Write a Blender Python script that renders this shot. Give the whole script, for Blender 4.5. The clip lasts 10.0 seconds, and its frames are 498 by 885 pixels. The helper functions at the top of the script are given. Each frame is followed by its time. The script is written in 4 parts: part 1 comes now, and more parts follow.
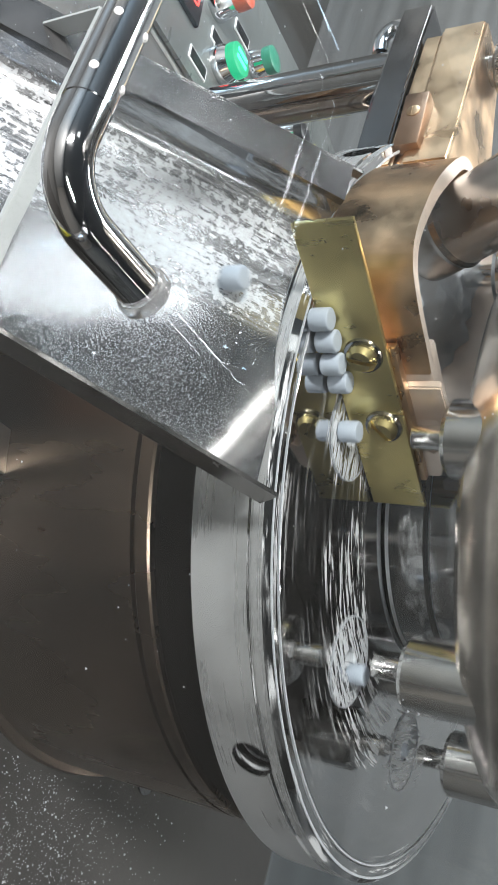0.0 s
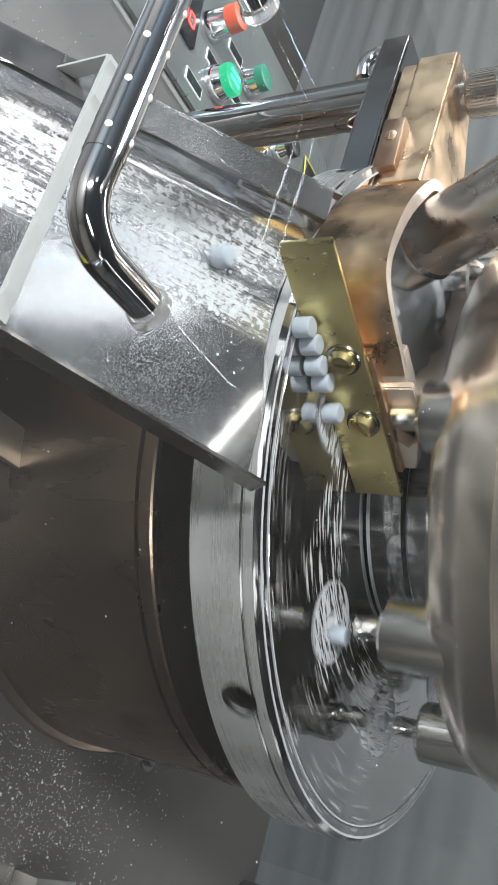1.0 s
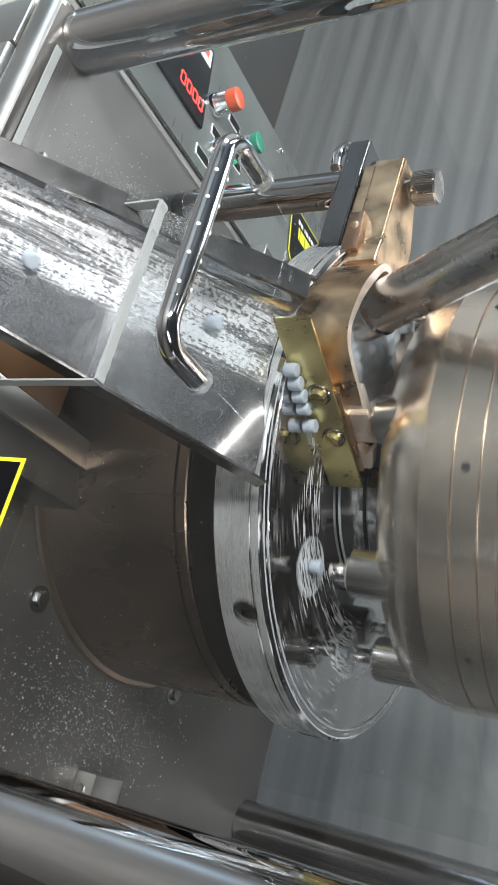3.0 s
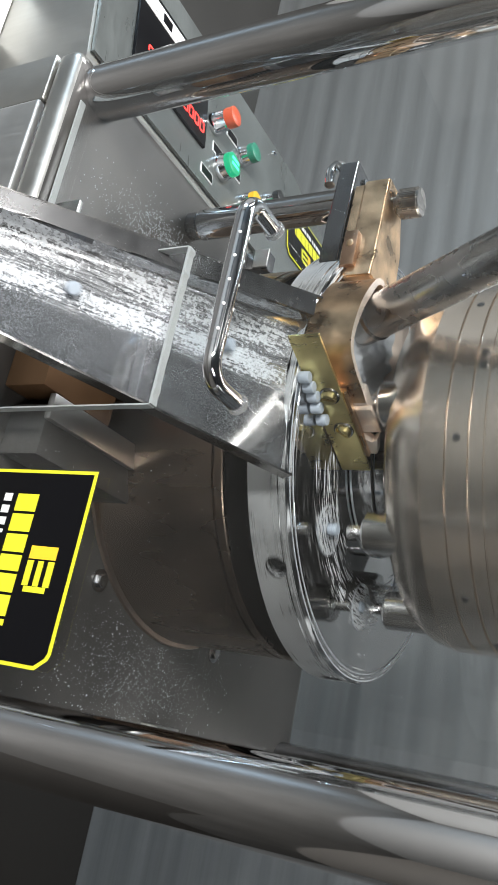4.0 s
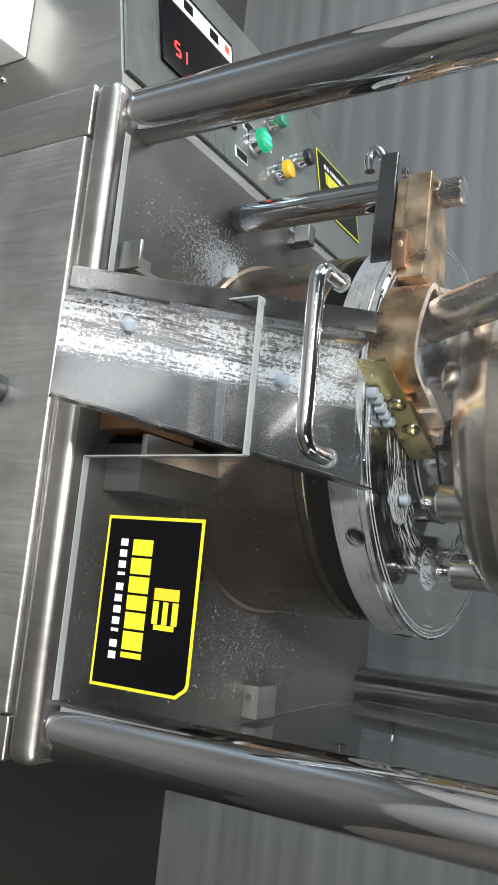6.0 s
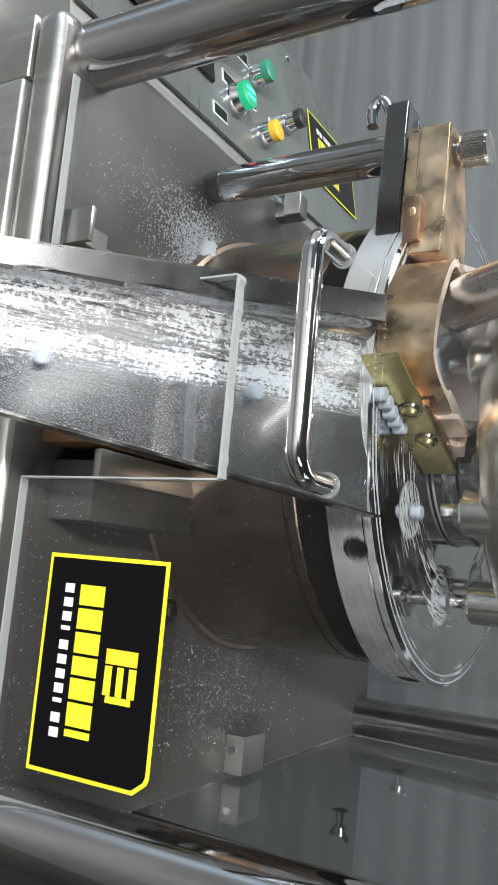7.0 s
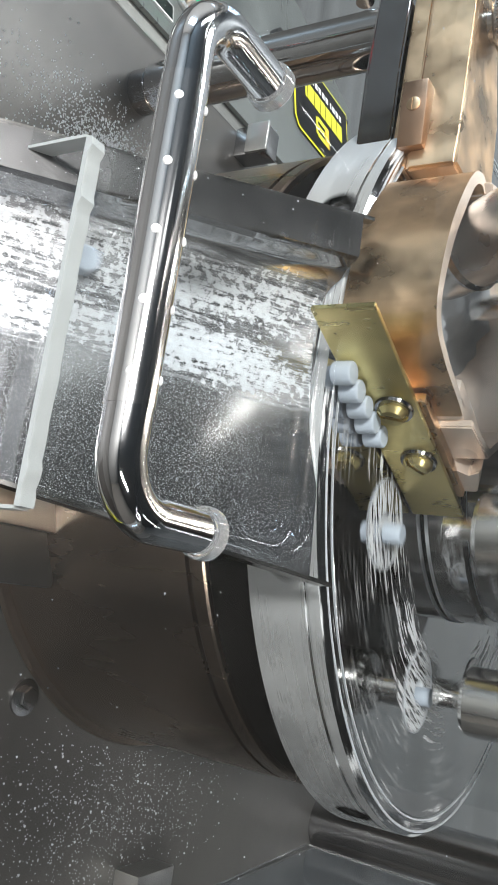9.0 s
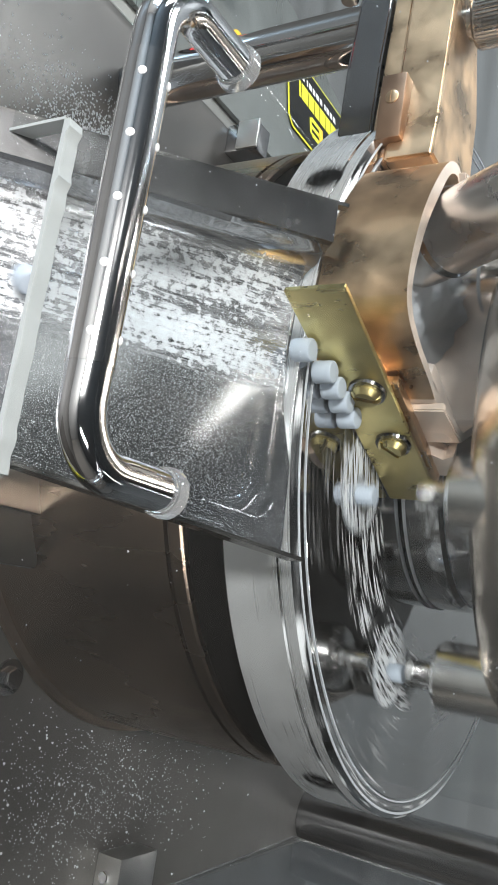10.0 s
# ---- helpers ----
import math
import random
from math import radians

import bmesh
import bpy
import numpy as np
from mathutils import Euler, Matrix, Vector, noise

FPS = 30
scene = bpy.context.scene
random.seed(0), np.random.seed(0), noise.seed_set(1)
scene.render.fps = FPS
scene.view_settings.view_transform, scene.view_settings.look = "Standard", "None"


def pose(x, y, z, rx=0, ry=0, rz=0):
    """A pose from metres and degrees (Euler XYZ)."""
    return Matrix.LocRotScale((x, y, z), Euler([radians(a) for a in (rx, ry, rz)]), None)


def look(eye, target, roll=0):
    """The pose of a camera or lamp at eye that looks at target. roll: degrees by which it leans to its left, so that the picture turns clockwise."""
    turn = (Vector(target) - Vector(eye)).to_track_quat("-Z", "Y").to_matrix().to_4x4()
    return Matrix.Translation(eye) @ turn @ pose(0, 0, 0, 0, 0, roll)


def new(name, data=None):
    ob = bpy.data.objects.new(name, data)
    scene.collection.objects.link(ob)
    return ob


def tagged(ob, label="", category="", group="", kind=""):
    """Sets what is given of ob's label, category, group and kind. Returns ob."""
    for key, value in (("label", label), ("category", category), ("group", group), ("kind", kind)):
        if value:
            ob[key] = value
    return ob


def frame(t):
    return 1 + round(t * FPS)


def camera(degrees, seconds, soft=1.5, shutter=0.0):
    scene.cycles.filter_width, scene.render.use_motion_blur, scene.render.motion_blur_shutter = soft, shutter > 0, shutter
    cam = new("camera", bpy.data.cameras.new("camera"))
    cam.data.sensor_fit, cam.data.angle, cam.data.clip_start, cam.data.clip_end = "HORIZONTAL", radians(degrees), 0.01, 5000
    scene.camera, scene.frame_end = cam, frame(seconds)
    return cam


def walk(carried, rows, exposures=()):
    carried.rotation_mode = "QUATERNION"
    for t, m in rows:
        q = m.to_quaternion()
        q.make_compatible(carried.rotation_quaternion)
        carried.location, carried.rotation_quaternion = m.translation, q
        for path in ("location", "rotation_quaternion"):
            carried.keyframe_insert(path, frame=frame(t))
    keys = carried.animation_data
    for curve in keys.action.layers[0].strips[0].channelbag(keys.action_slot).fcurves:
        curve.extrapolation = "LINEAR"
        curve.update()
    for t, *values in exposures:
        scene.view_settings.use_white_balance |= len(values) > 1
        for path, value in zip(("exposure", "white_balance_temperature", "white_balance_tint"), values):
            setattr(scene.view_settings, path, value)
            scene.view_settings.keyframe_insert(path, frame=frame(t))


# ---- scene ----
cam = camera(32.97, 10.0, 1.5, 0.2)
PATH = [
    (0, (0.1564, -0.3916, 1.2915), (-0.0295, -0.0027, 1.0381), 92.99),
    (0.5, (0.1623, -0.4041, 1.2992), (-0.0216, -0.0155, 1.0440), 92.73),
    (1, (0.1706, -0.4164, 1.3107), (-0.0163, -0.0271, 1.0587), 92.69),
    (1.5, (0.1749, -0.4360, 1.3201), (-0.0078, -0.0445, 1.0685), 92.27),
    (2, (0.1891, -0.4794, 1.3435), (0.0078, -0.0850, 1.0953), 92.60),
    (2.2, (0.1918, -0.4905, 1.3536), (0.0106, -0.0983, 1.1020), 92.36),
    (3.3, (0.2240, -0.5644, 1.3851), (0.0420, -0.1685, 1.1398), 92.73),
    (3.5, (0.2259, -0.5812, 1.3913), (0.0463, -0.1852, 1.1445), 92.29),
    (4, (0.2300, -0.6309, 1.4073), (0.0693, -0.2263, 1.1613), 90.56),
    (4.5, (0.2014, -0.6858, 1.4104), (0.0721, -0.2718, 1.1617), 88.65),
    (5, (0.1800, -0.7386, 1.4073), (0.0804, -0.3180, 1.1561), 88.68),
    (6.3, (0.1346, -0.7053, 1.3885), (0.0538, -0.2843, 1.1313), 89.77),
    (6.5, (0.1270, -0.6848, 1.3723), (0.0471, -0.2618, 1.1179), 89.58),
    (7, (0.1095, -0.6226, 1.3428), (0.0330, -0.1981, 1.0899), 89.87),
    (7.5, (0.1014, -0.5413, 1.3179), (0.0224, -0.1152, 1.0685), 89.91),
    (8, (0.0979, -0.4766, 1.2936), (0.0163, -0.0527, 1.0412), 90.93),
    (8.5, (0.0918, -0.4433, 1.2865), (0.0075, -0.0202, 1.0339), 91.65),
    (9, (0.0796, -0.4324, 1.2821), (-0.0106, -0.0112, 1.0283), 92.08),
    (9.5, (0.0895, -0.4288, 1.2854), (-0.0030, -0.0083, 1.0311), 92.22),
    (10, (0.0892, -0.4318, 1.2947), (-0.0048, -0.0124, 1.0393), 92.34),
]
# the clip's own exposure, in stops
STOPS = [(0, 0.72), (1, 0.69), (2, 0.56), (3.5, 0.49), (5, 0.32), (6.5, 0.43), (8, 0.60), (9, 0.68), (10, 0.68)]
walk(cam, [(t, look(eye, target, roll)) for t, eye, target, roll in PATH], STOPS)

# ---- world and lights ----
world = bpy.data.worlds.new("room_air")
scene.world = world
world.use_nodes = True
world.node_tree.nodes["Background"].inputs[0].default_value = (0.9, 0.95, 1.0, 1)
world.node_tree.nodes["Background"].inputs[1].default_value = 0.12


def overhead_area(x, y, z, wide, deep, watts, tone):
    light = bpy.data.lights.new("overhead_light", "AREA")
    light.shape, light.size, light.size_y, light.energy, light.color = "RECTANGLE", wide, deep, watts, tone
    ob = new("overhead_light", light)
    ob.matrix_world = pose(x, y, z, 0, 0, 0)
    return ob


overhead_area(-0.52, -2.30, 2.60, 0.16, 1.40, 130, (1.0, 0.985, 0.96))
# added fill to brighten the right side; no lamp is known there
overhead_area(1.25, -1.50, 2.60, 0.16, 1.20, 19, (1.0, 0.985, 0.95))
overhead_area(-1.30, 0.50, 2.60, 0.30, 1.2, 26, (0.95, 0.98, 1.0))
overhead_area(-2.15, -0.3, 2.60, 0.30, 1.2, 14, (0.97, 0.99, 1.0))
# added weak light, only for the glow mirrored in the chute
overhead_area(-0.68, -1.02, 2.60, 0.14, 0.34, 0.17, (0.98, 1.0, 0.975))
# daylight in the window of the west wall
day = bpy.data.lights.new("window_light", "AREA")
day.shape, day.size, day.size_y, day.energy, day.color = "RECTANGLE", 1.4, 0.62, 60, (0.58, 0.80, 1.0)
new("window_light", day).matrix_world = pose(-3.26, -2.2, 1.55, 0, -90, 0)

# ---- plan, metres: the turret's axis stands at x = y = 0 ----
ZD = 0.985      # deck
ZT = 1.158      # top of the die table
RT = 0.178      # radius of the die table
RP = 0.120      # pitch circle of the dies
YP = -0.2692    # front guard pane
STATIONS = 8


# ---- materials ----
def mat(name, colour, rough=0.4, metal=0.0, **extra):
    m = bpy.data.materials.new(name)
    m.use_nodes = True
    b = m.node_tree.nodes["Principled BSDF"]
    b.inputs["Base Color"].default_value = (*colour, 1)
    b.inputs["Roughness"].default_value = rough
    b.inputs["Metallic"].default_value = metal
    for key, value in extra.items():
        b.inputs[key.replace("_", " ")].default_value = value
    return m


def node(m, kind, **values):
    n = m.node_tree.nodes.new(kind)
    for key, value in values.items():
        n.inputs[key.replace("_", " ")].default_value = value
    return n


def link(m, a, b):
    m.node_tree.links.new(a, b)


def coords(m, scale):
    c, p = node(m, "ShaderNodeTexCoord"), node(m, "ShaderNodeMapping")
    p.inputs["Scale"].default_value = scale
    link(m, c.outputs["Object"], p.inputs["Vector"])
    return p.outputs["Vector"]


def ramp(m, source, stops):
    r = node(m, "ShaderNodeValToRGB")
    while len(r.color_ramp.elements) < len(stops):
        r.color_ramp.elements.new(0.5)
    for e, (at, v) in zip(r.color_ramp.elements, stops):
        e.position = at
        e.color = (v, v, v, 1) if isinstance(v, float) else (*v, 1)
    link(m, source, r.inputs["Fac"])
    return r.outputs["Color"]


def weigh(m, op, a, b):
    n = node(m, "ShaderNodeMath")
    n.operation = op
    for k, v in enumerate((a, b)):
        if isinstance(v, (int, float)):
            n.inputs[k].default_value = v
        else:
            link(m, v, n.inputs[k])
    return n.outputs[0]


def worn_metal(name, colour, rough, grain, blotch=9.0, spread=0.12, bump=0.02, tint=0.75, metal=1.0, detail=5.0):
    """Metal with a fine grain along one axis and larger smears in gloss and tone."""
    m = mat(name, colour, rough, metal)
    b = m.node_tree.nodes["Principled BSDF"]
    fine = node(m, "ShaderNodeTexNoise", Scale=1.0, Detail=4.0, Roughness=0.6)
    link(m, coords(m, grain), fine.inputs["Vector"])
    large = node(m, "ShaderNodeTexNoise", Scale=blotch, Detail=detail, Roughness=0.55)
    link(m, coords(m, (1, 1, 1)), large.inputs["Vector"])
    mixed = node(m, "ShaderNodeMath")
    mixed.operation = "ADD"
    link(m, fine.outputs["Fac"], mixed.inputs[0])
    link(m, large.outputs["Fac"], mixed.inputs[1])
    r = node(m, "ShaderNodeMapRange", From_Min=0.6, From_Max=1.4, To_Min=max(0.02, rough - spread), To_Max=rough + spread)
    link(m, mixed.outputs[0], r.inputs["Value"])
    link(m, r.outputs[0], b.inputs["Roughness"])
    dark = tuple(c * tint for c in colour)
    link(m, ramp(m, large.outputs["Fac"], [(0.38, dark), (0.62, colour)]), b.inputs["Base Color"])
    if bump:
        bp = node(m, "ShaderNodeBump", Strength=bump, Distance=0.001)
        link(m, fine.outputs["Fac"], bp.inputs["Height"])
        link(m, bp.outputs["Normal"], b.inputs["Normal"])
    return m


def lay_powder(m, b, mask, base, rough, cover=(0.52, 0.55, 0.58), relief=0.0008):
    mix = node(m, "ShaderNodeMix")
    mix.data_type = "RGBA"
    link(m, mask, mix.inputs["Factor"])
    mix.inputs["A"].default_value, mix.inputs["B"].default_value = (*base, 1), (*cover, 1)
    link(m, mix.outputs["Result"], b.inputs["Base Color"])
    inv = node(m, "ShaderNodeMapRange", From_Max=0.30, To_Min=1.0, To_Max=0.0)
    link(m, mask, inv.inputs["Value"])
    link(m, inv.outputs[0], b.inputs["Metallic"])
    rr = node(m, "ShaderNodeMapRange", From_Max=0.6, To_Min=rough, To_Max=0.85)
    link(m, mask, rr.inputs["Value"])
    link(m, rr.outputs[0], b.inputs["Roughness"])
    bp = node(m, "ShaderNodeBump", Strength=0.12, Distance=relief)
    link(m, mask, bp.inputs["Height"])
    link(m, bp.outputs["Normal"], b.inputs["Normal"])


STEEL = worn_metal("brushed_steel", (0.58, 0.57, 0.55), 0.34, (14, 14, 320), bump=0.05)
CONSOLE_STEEL = worn_metal("console_steel", (0.57, 0.56, 0.53), 0.36, (300, 14, 14), blotch=6, bump=0.05)
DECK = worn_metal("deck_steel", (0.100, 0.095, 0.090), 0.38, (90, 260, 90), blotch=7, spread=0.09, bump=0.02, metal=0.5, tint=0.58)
PANEL_STEEL = worn_metal("panel_steel", (0.74, 0.73, 0.71), 0.42, (420, 20, 12), bump=0.05)
DRUM = worn_metal("drum_steel", (0.325, 0.245, 0.19), 0.28, (26, 26, 6), blotch=6, spread=0.05, bump=0.0, tint=0.80, detail=3.0)
TURRET_STEEL = worn_metal("turret_steel", (0.92, 0.82, 0.72), 0.23, (34, 34, 5), blotch=13, spread=0.07, bump=0.0, tint=0.78, detail=3.0)
CHROME = worn_metal("chrome", (0.74, 0.75, 0.77), 0.07, (60, 60, 60), blotch=14, spread=0.05, bump=0.0, tint=0.9)
PILLAR = worn_metal("pillar_chrome", (0.74, 0.74, 0.75), 0.045, (60, 60, 8), blotch=10, spread=0.02, bump=0.01, tint=0.88)
GRIP = worn_metal("satin_chrome", (0.78, 0.78, 0.79), 0.11, (40, 300, 300), blotch=20, spread=0.03, bump=0.01, tint=0.94)
# darker, rougher copy of PILLAR for the back pillar
DARK_PILLAR = worn_metal("dark_pillar", (0.30, 0.30, 0.31), 0.22, (60, 60, 8), blotch=10, spread=0.05, bump=0.01, tint=0.8)
DARK_STEEL = worn_metal("dark_steel", (0.36, 0.36, 0.37), 0.14, (60, 60, 60), bump=0.02)
TUBE_STEEL = worn_metal("tube_steel", (0.56, 0.53, 0.505), 0.27, (40, 40, 40), blotch=30, spread=0.14, bump=0.02)
BRONZE = worn_metal("bronze", (0.84, 0.59, 0.375), 0.34, (70, 70, 70), blotch=46, spread=0.2, bump=0.10, tint=0.58, detail=9.0)
DARK_BRONZE = worn_metal("dark_bronze", (0.42, 0.26, 0.17), 0.36, (70, 70, 70), blotch=40, spread=0.12, bump=0.05, tint=0.6)
BRONZE_RIM = worn_metal("rubbed_bronze", (0.92, 0.79, 0.69), 0.42, (70, 70, 70), blotch=60, spread=0.1, bump=0.05, tint=0.8, metal=0.7)
BRASS = worn_metal("brass", (0.84, 0.70, 0.32), 0.30, (60, 200, 60), blotch=26, spread=0.1, bump=0.03, tint=0.66)
WOOD = worn_metal("copper_plate", (0.22, 0.12, 0.06), 0.45, (12, 90, 90), metal=0.6)
BLACK = mat("black_plastic", (0.012, 0.012, 0.013), 0.35)
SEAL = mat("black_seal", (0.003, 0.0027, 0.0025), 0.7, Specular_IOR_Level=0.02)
# near-black: the shade inside small holes, put into the colour
HOLE = mat("hole_shade", (0.02, 0.02, 0.02), 0.6)
WHITE_PLASTIC = mat("white_plastic", (0.78, 0.79, 0.78), 0.4)
LABEL_BLACK = mat("sticker_black", (0.004, 0.004, 0.005), 0.3, Specular_IOR_Level=0.12)
LABEL_YELLOW = mat("sticker_yellow", (0.72, 0.70, 0.03), 0.35)
LABEL_ORANGE = mat("sticker_orange", (0.85, 0.55, 0.03), 0.35)
LABEL_WHITE = mat("sticker_white", (0.8, 0.8, 0.8), 0.35)
PANEL_GREY = worn_metal("console_grey", (0.20, 0.215, 0.21), 0.34, (30, 200, 30), metal=0.55, bump=0.03)
RED = mat("red_cap", (0.62, 0.10, 0.04), 0.35)
GREEN = mat("green_cap", (0.03, 0.22, 0.14), 0.3)
YELLOW = mat("yellow_cap", (0.8, 0.46, 0.02), 0.35)
TABLET = mat("tablet_pale_blue", (0.37, 0.42, 0.485), 0.62)
tn = node(TABLET, "ShaderNodeTexNoise", Scale=900.0, Detail=3.0)
tb = node(TABLET, "ShaderNodeBump", Strength=0.25, Distance=0.0004)
link(TABLET, tn.outputs["Fac"], tb.inputs["Height"])
link(TABLET, tb.outputs["Normal"], TABLET.node_tree.nodes["Principled BSDF"].inputs["Normal"])
POWDER = mat("white_powder", (0.62, 0.65, 0.69), 0.9)
pn = node(POWDER, "ShaderNodeTexNoise", Scale=420.0, Detail=6.0)
pb = node(POWDER, "ShaderNodeBump", Strength=0.8, Distance=0.002)
link(POWDER, pn.outputs["Fac"], pb.inputs["Height"])
link(POWDER, pb.outputs["Normal"], POWDER.node_tree.nodes["Principled BSDF"].inputs["Normal"])
FROST = mat("sawn_acrylic_edge", (0.38, 0.40, 0.40), 0.6, Transmission_Weight=0.2)
GLASS = mat("clear_acrylic", (0.97, 0.98, 0.98), 0.0, IOR=1.45, Transmission_Weight=1.0)
g_tree = GLASS.node_tree
g_clear, g_gloss = g_tree.nodes.new("ShaderNodeBsdfTransparent"), g_tree.nodes.new("ShaderNodeBsdfGlossy")
g_clear.inputs["Color"].default_value = (0.96, 0.97, 0.97, 1)
g_gloss.inputs["Roughness"].default_value = 0.015
g_fres, g_mix = g_tree.nodes.new("ShaderNodeLayerWeight"), g_tree.nodes.new("ShaderNodeMixShader")
g_share = ramp(GLASS, g_fres.outputs["Facing"], [(0.0, 0.035), (0.55, 0.06), (0.8, 0.22), (1.0, 0.9)])
g_tree.links.new(g_share, g_mix.inputs[0])
g_tree.links.new(g_clear.outputs[0], g_mix.inputs[1])
g_tree.links.new(g_gloss.outputs[0], g_mix.inputs[2])
g_tree.links.new(g_mix.outputs[0], g_tree.nodes["Material Output"].inputs["Surface"])
CLEAR = mat("clear_plastic", (0.92, 0.93, 0.93), 0.08, IOR=1.45, Transmission_Weight=0.9)
SMOKE = mat("grey_acrylic", (0.60, 0.62, 0.64), 0.03, IOR=1.45, Transmission_Weight=1.0)
LIT_GREEN = mat("lit_green", (0.004, 0.12, 0.055), 0.35, Emission_Color=(0.0, 0.34, 0.15, 1), Emission_Strength=1.0)
LIT_CORE = mat("lit_green_core", (0.05, 0.4, 0.25), 0.3, Emission_Color=(0.06, 1.0, 0.50, 1), Emission_Strength=2.2)
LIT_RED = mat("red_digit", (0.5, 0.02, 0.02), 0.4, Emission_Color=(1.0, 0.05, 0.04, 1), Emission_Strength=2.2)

COLUMN = worn_metal("column_steel", (0.50, 0.50, 0.50), 0.10, (60, 60, 60), blotch=14, spread=0.04, bump=0.0, tint=0.8)
# the shade under the upper punch holder, put into the steel's colour
SHADED_STEEL = worn_metal("shaded_underside_steel", (0.05, 0.047, 0.044), 0.35, (60, 60, 60), blotch=30, metal=0.6, bump=0.0)
PUNCH_STEEL = worn_metal("punch_steel", (0.88, 0.87, 0.85), 0.15, (40, 40, 40), spread=0.06, bump=0.0)
CHUTE = mat("powdered_chute_steel", (0.62, 0.63, 0.64), 0.12, 1.0)
c_co = node(CHUTE, "ShaderNodeTexCoord")
c_sep = node(CHUTE, "ShaderNodeSeparateXYZ")
link(CHUTE, c_co.outputs["Object"], c_sep.inputs[0])
c_smear = node(CHUTE, "ShaderNodeTexNoise", Scale=1.0, Detail=9.0, Roughness=0.74)
link(CHUTE, coords(CHUTE, (620, 58, 58)), c_smear.inputs["Vector"])
c_flake = node(CHUTE, "ShaderNodeTexNoise", Scale=420.0, Detail=8.0, Roughness=0.6)
link(CHUTE, coords(CHUTE, (1, 1, 1)), c_flake.inputs["Vector"])
c_speck = node(CHUTE, "ShaderNodeTexNoise", Scale=2900.0, Detail=2.0, Roughness=0.6)
link(CHUTE, coords(CHUTE, (1, 1, 1)), c_speck.inputs["Vector"])
c_wave = node(CHUTE, "ShaderNodeTexNoise", Scale=16.0, Detail=2.0)
link(CHUTE, coords(CHUTE, (1, 1, 1)), c_wave.inputs["Vector"])
# where the stream of tablets runs the powder lies thick
c_run = node(CHUTE, "ShaderNodeMapRange", From_Min=-0.045, From_Max=0.055)
link(CHUTE, c_sep.outputs["X"], c_run.inputs["Value"])
c_zone = ramp(CHUTE, c_run.outputs[0], [(0.02, 0.0), (0.10, 0.35), (0.18, 0.85), (0.30, 0.80), (0.38, 0.62), (0.46, 0.98), (0.54, 0.85), (0.63, 0.22), (1.0, 0.04)])


c_lump = weigh(CHUTE, "ADD", weigh(CHUTE, "MULTIPLY", c_smear.outputs["Fac"], 0.5), weigh(CHUTE, "MULTIPLY", c_flake.outputs["Fac"], 0.5))
c_lump = weigh(CHUTE, "ADD", c_lump, weigh(CHUTE, "MULTIPLY", weigh(CHUTE, "SUBTRACT", c_wave.outputs["Fac"], 0.5), 0.30))
c_thick = weigh(CHUTE, "ADD", c_lump, weigh(CHUTE, "MULTIPLY", weigh(CHUTE, "SUBTRACT", c_zone, 1.0), 0.30))
c_film = weigh(CHUTE, "MULTIPLY", c_zone, ramp(CHUTE, c_smear.outputs["Fac"], [(0.34, 0.0), (0.75, 0.34)]))
c_main = weigh(CHUTE, "MAXIMUM", c_film, ramp(CHUTE, c_thick, [(0.41, 0.0), (0.50, 0.32), (0.66, 0.95)]))
c_dots = weigh(CHUTE, "MULTIPLY", ramp(CHUTE, c_speck.outputs["Fac"], [(0.59, 0.0), (0.67, 0.75)]), weigh(CHUTE, "MULTIPLY", ramp(CHUTE, c_run.outputs[0], [(0.09, 0.0), (0.16, 1.0)]), ramp(CHUTE, c_wave.outputs["Fac"], [(0.35, 0.1), (0.65, 0.8)])))
lay_powder(CHUTE, CHUTE.node_tree.nodes["Principled BSDF"], weigh(CHUTE, "MAXIMUM", c_main, c_dots), (0.36, 0.365, 0.375), 0.07, (0.56, 0.605, 0.65), 0.0002)

# the die table: mirror steel with circular smears of powder
TABLE = mat("mirror_die_table", (0.60, 0.60, 0.61), 0.05, 1.0)
t_co = node(TABLE, "ShaderNodeTexCoord")
t_sep = node(TABLE, "ShaderNodeSeparateXYZ")
link(TABLE, t_co.outputs["Object"], t_sep.inputs[0])
t_ang = node(TABLE, "ShaderNodeMath")
t_ang.operation = "ARCTAN2"
link(TABLE, t_sep.outputs["Y"], t_ang.inputs[0])
link(TABLE, t_sep.outputs["X"], t_ang.inputs[1])
t_flat = node(TABLE, "ShaderNodeCombineXYZ")
link(TABLE, t_sep.outputs["X"], t_flat.inputs["X"])
link(TABLE, t_sep.outputs["Y"], t_flat.inputs["Y"])
t_len = node(TABLE, "ShaderNodeVectorMath")
t_len.operation = "LENGTH"
link(TABLE, t_flat.outputs[0], t_len.inputs[0])
t_vec = node(TABLE, "ShaderNodeCombineXYZ")
t_rad = node(TABLE, "ShaderNodeMath")
t_rad.operation = "MULTIPLY"
t_rad.inputs[1].default_value = 460.0
link(TABLE, t_len.outputs["Value"], t_rad.inputs[0])
t_am = node(TABLE, "ShaderNodeMath")
t_am.operation = "MULTIPLY"
t_am.inputs[1].default_value = 5.0
link(TABLE, t_ang.outputs[0], t_am.inputs[0])
link(TABLE, t_rad.outputs[0], t_vec.inputs["X"])
link(TABLE, t_am.outputs[0], t_vec.inputs["Y"])
link(TABLE, t_sep.outputs["Z"], t_vec.inputs["Z"])
t_noise = node(TABLE, "ShaderNodeTexNoise", Scale=1.0, Detail=7.0, Roughness=0.66)
link(TABLE, t_vec.outputs[0], t_noise.inputs["Vector"])
